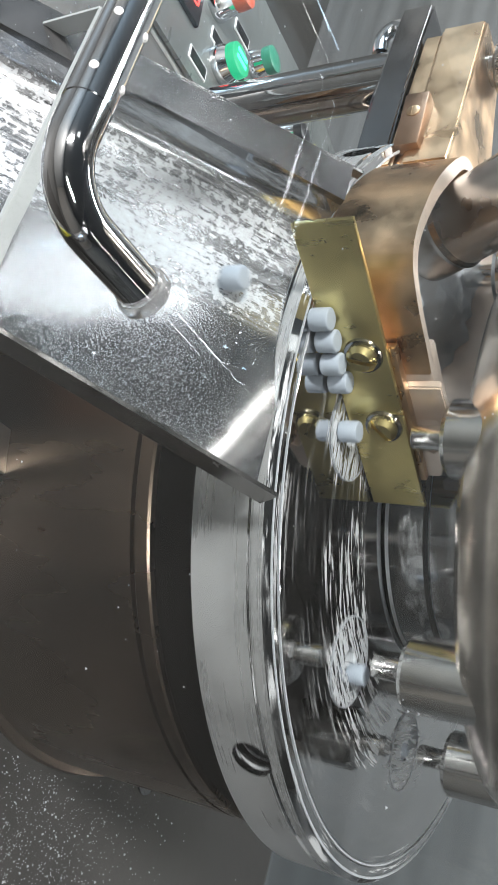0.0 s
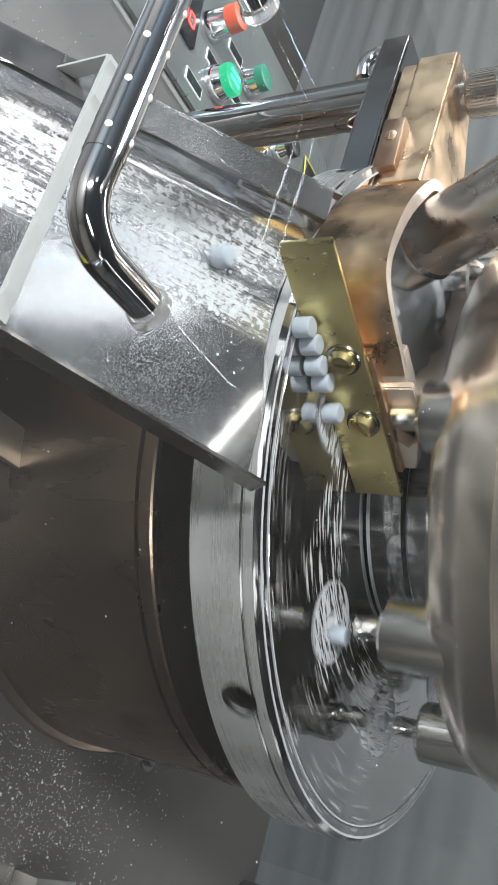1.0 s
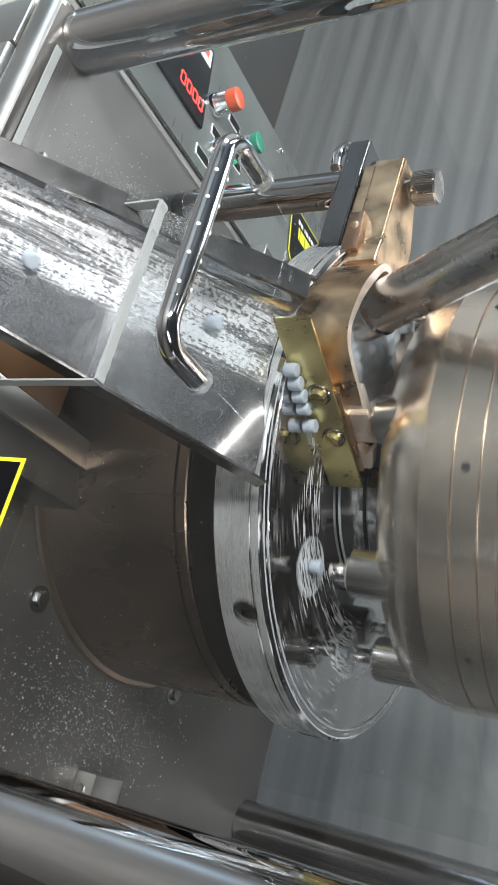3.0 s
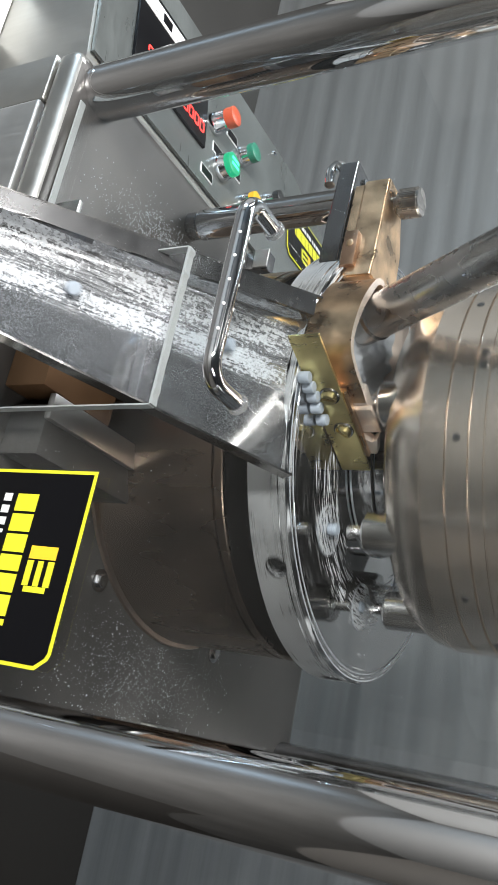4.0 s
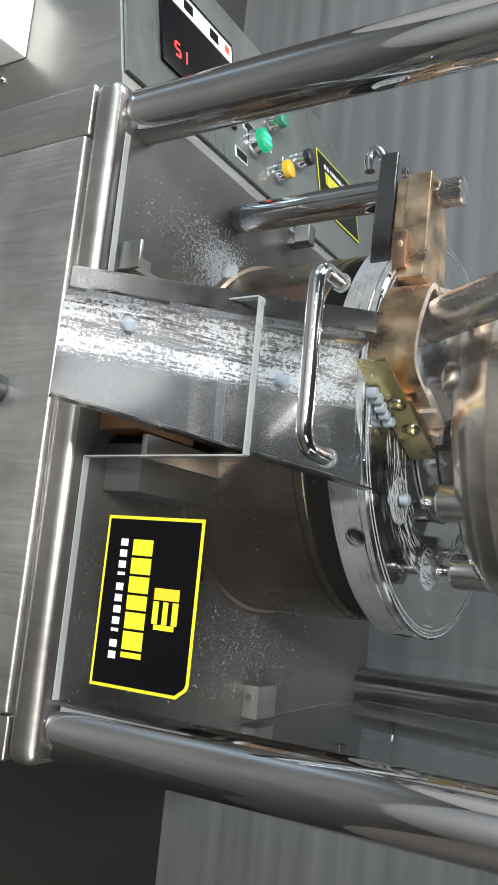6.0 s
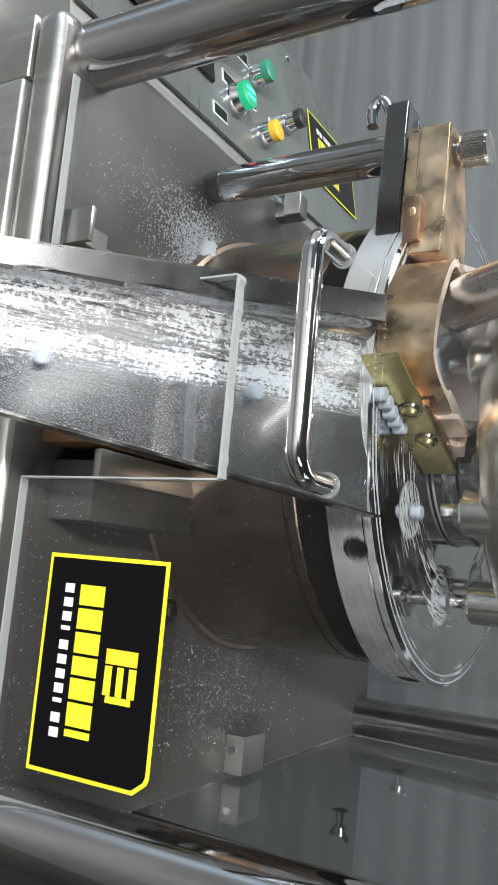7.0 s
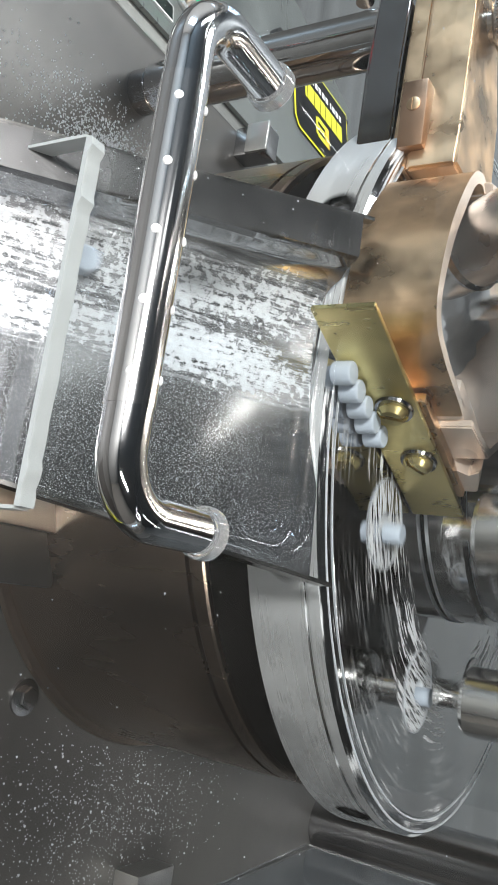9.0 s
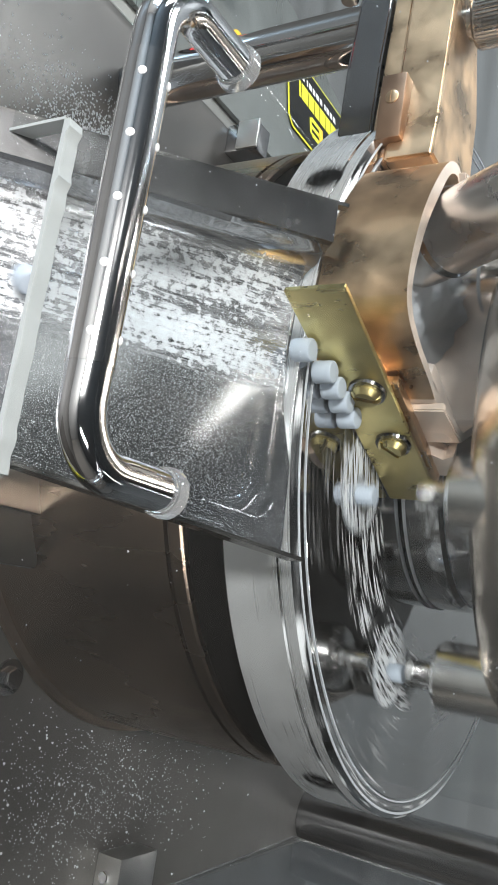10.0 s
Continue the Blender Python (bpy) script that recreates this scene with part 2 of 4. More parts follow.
t_band = ramp(TABLE, t_len.outputs["Value"], [(0.094, 0.0), (0.104, 0.9), (0.118, 1.0), (0.130, 0.8), (0.140, 0.12), (0.164, 0.10), (0.172, 0.5)])
t_streak = ramp(TABLE, t_noise.outputs["Fac"], [(0.52, 0.0), (0.61, 1.0)])
t_patch = node(TABLE, "ShaderNodeTexNoise", Scale=26.0, Detail=3.0)
link(TABLE, coords(TABLE, (1, 1, 1)), t_patch.inputs["Vector"])
t_band = weigh(TABLE, "MULTIPLY", t_band, ramp(TABLE, t_patch.outputs["Fac"], [(0.45, 0.06), (0.57, 0.9)]))
t_mask = node(TABLE, "ShaderNodeMath")
t_mask.operation = "MULTIPLY"
link(TABLE, t_band, t_mask.inputs[0])
link(TABLE, t_streak, t_mask.inputs[1])
lay_powder(TABLE, TABLE.node_tree.nodes["Principled BSDF"], t_mask.outputs[0], (0.60, 0.60, 0.61), 0.05, (0.66, 0.69, 0.72))

DIE = mat("powdered_die_steel", (0.6, 0.6, 0.61), 0.12, 1.0)
d_noise = node(DIE, "ShaderNodeTexNoise", Scale=1.0, Detail=6.0, Roughness=0.68)
link(DIE, coords(DIE, (560, 60, 60)), d_noise.inputs["Vector"])
lay_powder(DIE, DIE.node_tree.nodes["Principled BSDF"], ramp(DIE, d_noise.outputs["Fac"], [(0.47, 0.0), (0.57, 0.9)]), (0.58, 0.58, 0.59), 0.12, (0.52, 0.55, 0.58))

# its rim: rubbed grey steel with a film of powder
RIM = worn_metal("rubbed_rim_steel", (0.82, 0.83, 0.84), 0.30, (9, 9, 420), blotch=26, spread=0.12, bump=0.006, tint=0.74, metal=0.66)

WALL = mat("ribbed_wall_sheet", (0.32, 0.34, 0.345), 0.45)
w_noise = node(WALL, "ShaderNodeTexNoise", Scale=1.0, Detail=4.0, Roughness=0.6)
link(WALL, coords(WALL, (0.8, 0.8, 26)), w_noise.inputs["Vector"])
link(WALL, ramp(WALL, w_noise.outputs["Fac"], [(0.3, (0.150, 0.153, 0.153)), (0.7, (0.215, 0.220, 0.221))]), WALL.node_tree.nodes["Principled BSDF"].inputs["Base Color"])
FLOOR = mat("light_floor", (0.42, 0.41, 0.39), 0.5)
f_noise = node(FLOOR, "ShaderNodeTexNoise", Scale=8.0, Detail=6.0)
link(FLOOR, ramp(FLOOR, f_noise.outputs["Fac"], [(0.3, (0.045, 0.043, 0.04)), (0.7, (0.07, 0.067, 0.063))]), FLOOR.node_tree.nodes["Principled BSDF"].inputs["Base Color"])
PLASTER = mat("room_plaster", (0.09, 0.09, 0.089), 0.8)
WEST_WALL = mat("pale_painted_wall", (0.50, 0.50, 0.49), 0.6)
PALE_WALL = mat("pale_room_wall", (0.26, 0.255, 0.245), 0.6)
DARK_WALL = mat("dark_room_wall", (0.16, 0.14, 0.12), 0.7)


# ---- mesh helpers ----
def mesh_of(bm, material, smooth=35):
    me = bpy.data.meshes.new("mesh")
    bmesh.ops.recalc_face_normals(bm, faces=bm.faces)
    bm.to_mesh(me)
    bm.free()
    for m in material if isinstance(material, (list, tuple)) else [material]:
        me.materials.append(m)
    if smooth:
        me.shade_smooth()
        me.set_sharp_from_angle(angle=radians(smooth))
    return me


def part(name, bm, material, parent=None, label="", smooth=35):
    ob = new(name, mesh_of(bm, material, smooth))
    ob.parent = parent
    if label:
        tagged(ob, label=label)
    return ob


def thing(name, label, category, m=None, group=""):
    ob = new(name)
    ob.empty_display_size = 0.02
    if m:
        ob.matrix_world = m
    return tagged(ob, label, category, group)


def box(x0, x1, y0, y1, z0, z1, bevel=0.001, segments=2, bm=None):
    bm = bm or bmesh.new()
    made = bmesh.ops.create_cube(bm, size=1)["verts"]
    for v in made:
        v.co = Vector(((x0 + x1) / 2 + v.co.x * (x1 - x0), (y0 + y1) / 2 + v.co.y * (y1 - y0), (z0 + z1) / 2 + v.co.z * (z1 - z0)))
    if bevel:
        edges = list({e for v in made for e in v.link_edges})
        bmesh.ops.bevel(bm, geom=edges, offset=bevel, segments=segments, affect="EDGES", profile=0.6)
    return bm


def lathe(profile, n=96, bm=None, at=(0, 0, 0), closed=True):
    """A body of revolution about z from (radius, height) points."""
    bm = bm or bmesh.new()
    rings = []
    for r, z in profile:
        if r < 1e-6:
            rings.append([bm.verts.new((at[0], at[1], at[2] + z))])
        else:
            rings.append([bm.verts.new((at[0] + r * math.cos(2 * math.pi * i / n), at[1] + r * math.sin(2 * math.pi * i / n), at[2] + z)) for i in range(n)])
    for a, b in zip(rings, rings[1:]):
        for i in range(n):
            j = (i + 1) % n
            if len(a) == 1 and len(b) == 1:
                continue
            if len(a) == 1:
                bm.faces.new((a[0], b[i], b[j]))
            elif len(b) == 1:
                bm.faces.new((a[i], a[j], b[0]))
            else:
                bm.faces.new((a[i], a[j], b[j], b[i]))
    return bm


def rod(r, z0, z1, chamfer=0.001, n=32, bm=None, at=(0, 0, 0)):
    return lathe([(0, z0), (r - chamfer, z0), (r, z0 + chamfer), (r, z1 - chamfer), (r - chamfer, z1), (0, z1)], n, bm, at)


def turned(bm, m):
    bmesh.ops.transform(bm, matrix=m, verts=bm.verts)
    return bm


def sweep(points, r, n=20, bm=None, caps=True):
    """A round bar along a line of points."""
    bm = bm or bmesh.new()
    pts = [Vector(p) for p in points]
    rings, side = [], None
    for i, p in enumerate(pts):
        d = (pts[min(i + 1, len(pts) - 1)] - pts[max(i - 1, 0)]).normalized()
        if side is None:
            side = d.orthogonal().normalized()
        side = (side - d * side.dot(d)).normalized()
        other = d.cross(side)
        rings.append([bm.verts.new(p + r * (math.cos(2 * math.pi * k / n) * side + math.sin(2 * math.pi * k / n) * other)) for k in range(n)])
    for a, b in zip(rings, rings[1:]):
        for k in range(n):
            bm.faces.new((a[k], a[(k + 1) % n], b[(k + 1) % n], b[k]))
    if caps:
        bm.faces.new(rings[0])
        bm.faces.new(rings[-1])
    return bm


def extrude_plan(points, z0, z1, bm=None, bevel=0.0):
    """An upright prism over a plan outline."""
    bm = bm or bmesh.new()
    low = [bm.verts.new((x, y, z0)) for x, y in points]
    high = [bm.verts.new((x, y, z1)) for x, y in points]
    n = len(points)
    made = [bm.faces.new(low[::-1]), bm.faces.new(high)]
    made += [bm.faces.new((low[i], low[(i + 1) % n], high[(i + 1) % n], high[i])) for i in range(n)]
    if bevel:
        bmesh.ops.bevel(bm, geom=list({e for f in made for e in f.edges}), offset=bevel, segments=2, affect="EDGES")
    return bm


def smooth_line(points, steps=6, closed=False):
    """A Catmull-Rom line through plan points."""
    p = [Vector(q) for q in points]
    n, out = len(p), []
    for i in range(n if closed else n - 1):
        a, b, c, d = (p[(i - 1) % n], p[i], p[(i + 1) % n], p[(i + 2) % n]) if closed else (p[max(i - 1, 0)], p[i], p[i + 1], p[min(i + 2, n - 1)])
        for k in range(steps):
            t = k / steps
            out.append(0.5 * (2 * b + (c - a) * t + (2 * a - 5 * b + 4 * c - d) * t * t + (3 * b - a - 3 * c + d) * t ** 3))
    if not closed:
        out.append(p[-1])
    return out


def cut(bm, cutter):
    """bm less the cutter's body."""
    a, b = new("blank", mesh_of(bm, STEEL, 0)), new("cutter", mesh_of(cutter, STEEL, 0))
    mod = a.modifiers.new("cut", "BOOLEAN")
    mod.operation, mod.object, mod.solver = "DIFFERENCE", b, "EXACT"
    bpy.context.view_layer.update()
    me = bpy.data.meshes.new_from_object(a.evaluated_get(bpy.context.evaluated_depsgraph_get()))
    out = bmesh.new()
    out.from_mesh(me)
    for o in (a, b):
        bpy.data.objects.remove(o)
    bpy.data.meshes.remove(me)
    return out


def screw_head(r, h, n=20):
    bm = lathe([(0, 0), (r, 0), (r, h * 0.55), (r * 0.72, h), (0, h)], n)
    return cut(bm, box(-r * 1.2, r * 1.2, -r * 0.14, r * 0.14, h * 0.55, h * 1.5, 0))


def hex_bolt(r, h):
    return lathe([(0, 0), (r * 0.95, 0), (r, h * 0.1), (r, h * 0.85), (r * 0.9, h), (0, h)], 6)


# ---- the room ----
def holed_wall():
    bm = bmesh.new()
    for y0, y1, z0, z1 in ((-3.6, -2.55, 0, 2.7), (-1.85, 1.36, 0, 2.7), (-2.55, -1.85, 0, 0.8), (-2.55, -1.85, 2.3, 2.7)):
        box(-3.28, -3.2, y0, y1, z0, z1, 0, bm=bm)
    return bm


def ribbed_wall():
    """A wall sheet with shallow level ribs, and its back."""
    pitch, deep = 0.076, 0.0011
    front = [(1.2832 - deep * math.cos(2 * math.pi * k / 8), min(2.7, k * pitch / 8)) for k in range(int(2.7 / pitch * 8) + 2)]
    bm = bmesh.new()
    outline = front + [(1.36, 2.7), (1.36, 0)]
    ends = [[bm.verts.new((x, y, z)) for y, z in outline] for x in (-3.2, 3.2)]
    n = len(outline)
    for k in range(n):
        bm.faces.new((ends[0][k], ends[0][(k + 1) % n], ends[1][(k + 1) % n], ends[1][k]))
    return bm


def room():
    # front wall, east wall and ceiling are unseen, added for the steel to reflect
    parts = [("floor", box(-3.2, 3.2, -3.6, 1.4, -0.06, 0, 0), FLOOR, "dark worn factory floor", 0),
             ("wall_back", ribbed_wall(), WALL, "grey ribbed wall sheet", 60),
             ("wall_front", box(-3.2, 3.2, -3.66, -3.6, 0, 2.7, 0), PALE_WALL, "unseen grey front wall added for reflections", 0),
             ("wall_west", holed_wall(), WEST_WALL, "plain pale painted wall with a window", 0),
             ("wall_east", box(3.2, 3.28, -3.6, 1.36, 0, 2.7, 0), DARK_WALL, "unseen dark east wall added for reflections", 0),
             ("ceiling", box(-3.2, 3.2, -3.6, 1.36, 2.7, 2.76, 0), PLASTER, "unseen grey ceiling added for reflections", 0)]
    for name, bm, material, label, s in parts:
        tagged(part(name, bm, material, None, label, s), category=name.split("_")[0], kind="structure")


def dark_floor_sheet():
    m = thing("dark_floor_sheet", "dark brown sheet on the floor beside the press", "mat", pose(0, 0, 0))
    # thin dark brown sheet over the floor right of the press
    part("sheet", box(0.30, 2.2, -1.2, 1.278, 0.0005, 0.012, 0.003), DARK_SHEET, m)


DARK_SHEET = mat("dark_brown_sheet", (0.022, 0.019, 0.016), 0.75)


# ---- the press: base cabinet, deck, pillars, drum ----
def cabinet():
    c = thing("machine_cabinet", "brushed stainless steel base cabinet of a tablet press", "machine")
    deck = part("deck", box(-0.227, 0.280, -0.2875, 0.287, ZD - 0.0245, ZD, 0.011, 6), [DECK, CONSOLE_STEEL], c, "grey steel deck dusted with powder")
    # edges take lighter steel: the brightness they reflect is put into the colour
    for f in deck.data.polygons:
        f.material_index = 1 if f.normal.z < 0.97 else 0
    part("front_panel", box(-0.182, 0.2485, -0.2890, -0.2812, 0.30, ZD - 0.0262, 0.0028, 4), PANEL_STEEL, c, "brushed steel front panel")
    part("side_strip", box(-0.2265, -0.1835, -0.2868, -0.2812, 0.30, ZD - 0.0255, 0.002, 3), CONSOLE_STEEL, c, "brushed steel strip beside the console")
    part("corner_post", box(0.2497, 0.280, -0.2868, -0.2812, 0.02, ZD - 0.0255, 0.002, 3), STEEL, c, "brushed steel corner strip")
    part("body", box(-0.227, 0.280, -0.2810, 0.287, 0.02, ZD - 0.0250, 0.003), STEEL, c)
    latch = part("panel_latch", turned(rod(0.012, 0, 0.018, 0.002, 24), pose(0.018, -0.2888, 0.903, 90)), BLACK, c, "black plastic panel latch")
    part("latch_bar", turned(box(-0.004, 0.004, -0.015, 0.015, 0.018, 0.025, 0.002), pose(0.018, -0.2888, 0.903, 90, 0, 0)), BLACK, latch)
    return c


def pillar(x, y, finish=None):
    p = thing("pillar", "polished chrome round pillar standing on the deck", "pillar", pose(x, y, ZD), "pillars of the press")
    part("shaft", rod(0.0212, 0, 0.80, 0.0006, 80), finish or PILLAR, p)
    return p


def drum():
    d = thing("lower_drum", "brownish stainless steel drum under the die table", "drum")
    part("drum_wall", lathe([(0.0, ZD), (0.168, ZD), (0.168, 1.0925), (0.1655, 1.0925), (0.1655, 1.0940), (0.15, 1.094), (0, 1.094)], 160), DRUM, d)
    part("weld_seam", lathe([(0.168, ZD), (0.1725, ZD + 0.0005), (0.1715, ZD + 0.003), (0.1680, ZD + 0.004)], 160), DRUM, d)
    part("top_ring", lathe([(0.15, 1.0941), (0.1675, 1.0941), (0.1680, 1.0948), (0.1680, 1.1005), (0.1672, 1.1014), (0.15, 1.1014)], 160), DRUM, d, "brownish turned steel ring")
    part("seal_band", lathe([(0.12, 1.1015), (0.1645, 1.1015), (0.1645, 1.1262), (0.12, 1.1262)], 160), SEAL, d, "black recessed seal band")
    for a in (-39, -100, 25, 80):
        b = part("bolt", hex_bolt(0.0055, 0.005), DARK_STEEL, d)
        b.matrix_world = pose(0.182 * math.cos(radians(a)), 0.182 * math.sin(radians(a)), ZD)
        w = part("washer", lathe([(0.004, 0), (0.009, 0), (0.009, 0.0014), (0.004, 0.0014)], 24), DARK_STEEL, b)
    return d


# ---- the turret, which turns ----
def turret():
    t = thing("turret", "eight-station steel turret with mirror die table and punches", "turret", pose(0, 0, 0))
    h = ZT
    bm = lathe([(0, h), (0.1690, h), (0.1697, h - 0.0010), (0.1706, h - 0.0010), (0.1713, h), (0.1757, h), (RT, h - 0.0022), (RT, h - 0.0065),
                (RT - 0.0008, h - 0.0070), (RT - 0.0008, h - 0.0076), (RT, h - 0.0081), (RT, 1.1275), (RT - 0.001, 1.1265), (0, 1.1265)], 192)
    holes = bmesh.new()
    for k in range(STATIONS):
        a = 2 * math.pi * k / STATIONS
        s = rod(0.0080, -0.020, 0.012, 0.0001, 28)
        turned(s, Matrix.Rotation(a, 4, "Z") @ pose(RT, 0, 1.1435, 0, 90, 0))
        lathe([(0, 1.12), (0.0049, 1.12), (0.0049, 1.17), (0, 1.17)], 24, s, (RP * math.cos(a), RP * math.sin(a), 0))
        me = bpy.data.meshes.new("m")
        s.to_mesh(me)
        holes.from_mesh(me)
        s.free()
    table = part("die_table", cut(bm, holes), [TABLE, RIM], t, "mirror-polished die table streaked with powder", 30)
    for f in table.data.polygons:
        f.material_index = 1 if abs(f.normal.z) < 0.5 and math.hypot(f.center.x, f.center.y) > RT - 0.003 else 0
    for r, w in ((0.1698, 0.0007), (0.1748, 0.0010)):
        part("powder_line", lathe([(r, h - 0.0012), (r, h + 0.0003), (r + w, h + 0.0003), (r + w, h - 0.0012)], 160), POWDER, table, "thin line of white powder round the rim")
    for k in range(STATIONS):
        a = 2 * math.pi * k / STATIONS
        d = part("die", lathe([(0.0047, -0.022), (0.0047, -0.0002), (0.0054, 0.0005), (0.0172, 0.0005), (0.0180, 0.0003), (0.0180, 0.0001)], 48), DIE, t, "round steel die")
        d.matrix_basis = pose(RP * math.cos(a), RP * math.sin(a), ZT, 0, 0, math.degrees(a))
        part("powder_ring", lathe([(0.0179, 0.0004), (0.0180, 0.0007), (0.0183, 0.0007), (0.0184, 0.0001)], 48), POWDER, d, "ring of white powder round the die")
        s = part("lock_screw", turned(lathe([(0, 0), (0.0078, 0), (0.0078, 0.002), (0.0036, 0.002), (0.0034, 0.0004), (0, 0.0004)], 24), pose(0, 0, 0, 0, 90, 0)), HOLE, t, "sunk die lock screw in the colour of the hole's shade")
        s.matrix_basis = Matrix.Rotation(a, 4, "Z") @ pose(RT - 0.0195, 0, 1.1435)
    column = part("column", lathe([(0.072, ZT), (0.076, ZT + 0.002), (0.076, 1.176), (0.073, 1.178), (0.073, 1.208), (0.0, 1.208)], 96), COLUMN, t, "turned steel centre column")
    for r, z in ((0.0727, 1.1765), (0.0757, ZT + 0.0012)):
        part("powder_line", lathe([(r, z - 0.0002), (r + 0.0009, z), (r + 0.0009, z + 0.0012), (r, z + 0.0016)], 96), POWDER, column, "thin line of white powder round the column")
    z1 = 1.42
    bm = lathe([(0, 1.205), (0.127, 1.205), (0.132, 1.2085), (0.1395, 1.2205), (0.1432, 1.2345), (0.1427, 1.2348), (0.1427, 1.2354), (0.1432, 1.2357), (0.1432, 1.2510), (0.1408, 1.2514), (0.1408, 1.2526), (0.1432, 1.2530),
                (0.1432, 1.2660), (0.1408, 1.2665), (0.1408, 1.2679), (0.1432, 1.2684), (0.1432, 1.2760), (0.1425, 1.2764), (0.1425, 1.2770), (0.1432, 1.2774), (0.1432, z1), (0, z1)], 192)
    upper = part("upper_turret", bm, [TURRET_STEEL, SHADED_STEEL], t, "turned brownish steel upper punch holder", 40)
    # faces on the underside get the shade-coloured steel
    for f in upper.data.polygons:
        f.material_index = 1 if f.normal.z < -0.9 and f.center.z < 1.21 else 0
    for a in (-8, -98, 82, 172):
        for k, da in enumerate((-1.8, 1.8)):
            s = part("socket_screw", turned(lathe([(0, 0), (0.0028, 0), (0.0028, 0.0012), (0.0016, 0.0012), (0.0014, 0.0002), (0, 0.0002)], 20), pose(0, 0, 0, 0, 90, 0)), DARK_STEEL, upper)
            s.matrix_basis = Matrix.Rotation(radians(a + da), 4, "Z") @ pose(0.1430, 0, 1.272)
    for k in range(STATIONS):
        a = k * 45 + 14
        # shade-coloured discs on the surface in place of small holes
        s = part("hole_disc", turned(lathe([(0, 0.0009), (0.0012, 0.0009), (0.0015, 0.0005), (0.0026, 0.0005), (0.0027, 0)], 20), pose(0, 0, 0, 0, 90, 0)), HOLE, upper)
        s.matrix_basis = Matrix.Rotation(radians(a), 4, "Z") @ pose(0.1431, 0, 1.259)
    punches = []
    for k in range(STATIONS):
        p = part("punch", lathe([(0, 0), (0.0044, 0), (0.0048, 0.0006), (0.0048, 0.012), (0.0066, 0.0135), (0.0132, 0.0140), (0.0150, 0.0160), (0.0150, 0.060), (0, 0.060)], 40), PUNCH_STEEL, t, "polished steel upper punch")
        punches.append(p)
    return t, punches


# ---- feed shoe, hopper pipe, scraper ----
B0, B1 = Vector((0.033, -0.083)), Vector((-0.0155, -0.202))
BD = (B1 - B0).normalized()
BN = Vector((-BD.y, BD.x))
if BN.x < 0:
    BN = -BN


def feed_shoe():
    f = thing("feed_shoe", "cast bronze powder feed shoe lying on the die table", "feeder")
    outer = smooth_line([(-0.083, -0.127), (-0.0905, -0.138), (-0.0865, -0.151), (-0.072, -0.163), (-0.053, -0.173), (-0.030, -0.1785), (-0.017, -0.1755), (-0.008, -0.163), (-0.001, -0.147), (0.004, -0.137)], 6)
    inner = smooth_line([(0.0005, -0.135), (-0.0045, -0.146), (-0.0115, -0.161), (-0.019, -0.1710), (-0.030, -0.1735), (-0.051, -0.1675), (-0.0695, -0.1575), (-0.0825, -0.1485), (-0.0858, -0.139), (-0.0795, -0.130)], 6)
    wall = part("outer_wall", extrude_plan([(p.x, p.y) for p in map(lambda q: q.to_3d(), outer + inner)], ZT + 0.0012, 1.193, bevel=0.0008), [BRONZE, BRONZE_RIM], f, "curved bronze wall, rubbed bright along its rim", 50)
    for p in wall.data.polygons:
        p.material_index = 1 if p.normal.z > 0.5 else 0
    part("back_wall", extrude_plan([(-0.088, -0.140), (-0.084, -0.136), (-0.098, -0.092), (-0.060, -0.071), (-0.004, -0.080), (0.010, -0.108), (0.004, -0.134), (0.007, -0.133), (0.0135, -0.108), (-0.002, -0.077), (-0.060, -0.067), (-0.102, -0.090)], ZT + 0.0012, 1.196, bevel=0.0006), BRONZE_RIM, f, "pale rubbed inner wall", 50)
    # along the blade: a low strip, a pale block behind it and a hooked tip
    ang = math.degrees(math.atan2(BD.y, BD.x))
    m = pose(B0.x, B0.y, 0, 0, 0, ang)
    back = -1 if BN.dot(Vector((-math.sin(radians(ang)), math.cos(radians(ang))))) > 0 else 1

    def beside(s0, s1, o0, o1, z0, z1, bevel):
        return turned(box(s0, s1, min(back * o0, back * o1), max(back * o0, back * o1), z0, z1, bevel), m)

    part("base_lip", beside(0.012, 0.076, 0.0018, 0.0062, ZT + 0.0014, 1.1835, 0.0008), BRONZE, f)
    part("inner_block", beside(0.031, 0.070, 0.0075, 0.0180, ZT + 0.0014, 1.1930, 0.0025), BRONZE_RIM, f, "pale rubbed bronze block")
    hook = turned(extrude_plan([(0.012, 1.176), (0.012, 1.1885), (0.017, 1.1900), (0.029, 1.1935), (0.0235, 1.1875), (0.030, 1.182), (0.030, 1.176)], 0.0045, 0.0120, bevel=0.0006), pose(0, 0, 0, 90, 0, 0))
    if back > 0:
        turned(hook, Matrix.Scale(-1, 4, (0, 1, 0)))
    part("hooked_tip", turned(hook, m), BRONZE_RIM, f, "small hooked bronze tip")
    lug = part("lug", extrude_plan([(-0.191, -0.131), (-0.191, -0.103), (-0.165, -0.098), (-0.145, -0.088), (-0.098, -0.088), (-0.098, -0.140), (-0.118, -0.1365)], 1.1598, 1.1810, bevel=0.0014), BRONZE, f, "bronze fixing lug", 50)
    part("lug_foot", extrude_plan([(-0.189, -0.129), (-0.189, -0.105), (-0.100, -0.092), (-0.100, -0.137), (-0.118, -0.134)], 1.1512, 1.1597, bevel=0.0008), BRONZE, lug, "", 50)
    clamp = part("clamp_plate", box(-0.137, -0.107, -0.1425, -0.1300, 1.1560, 1.1670, 0.0010), DARK_BRONZE, f, "small dark bronze clamp plate with a sunk screw")
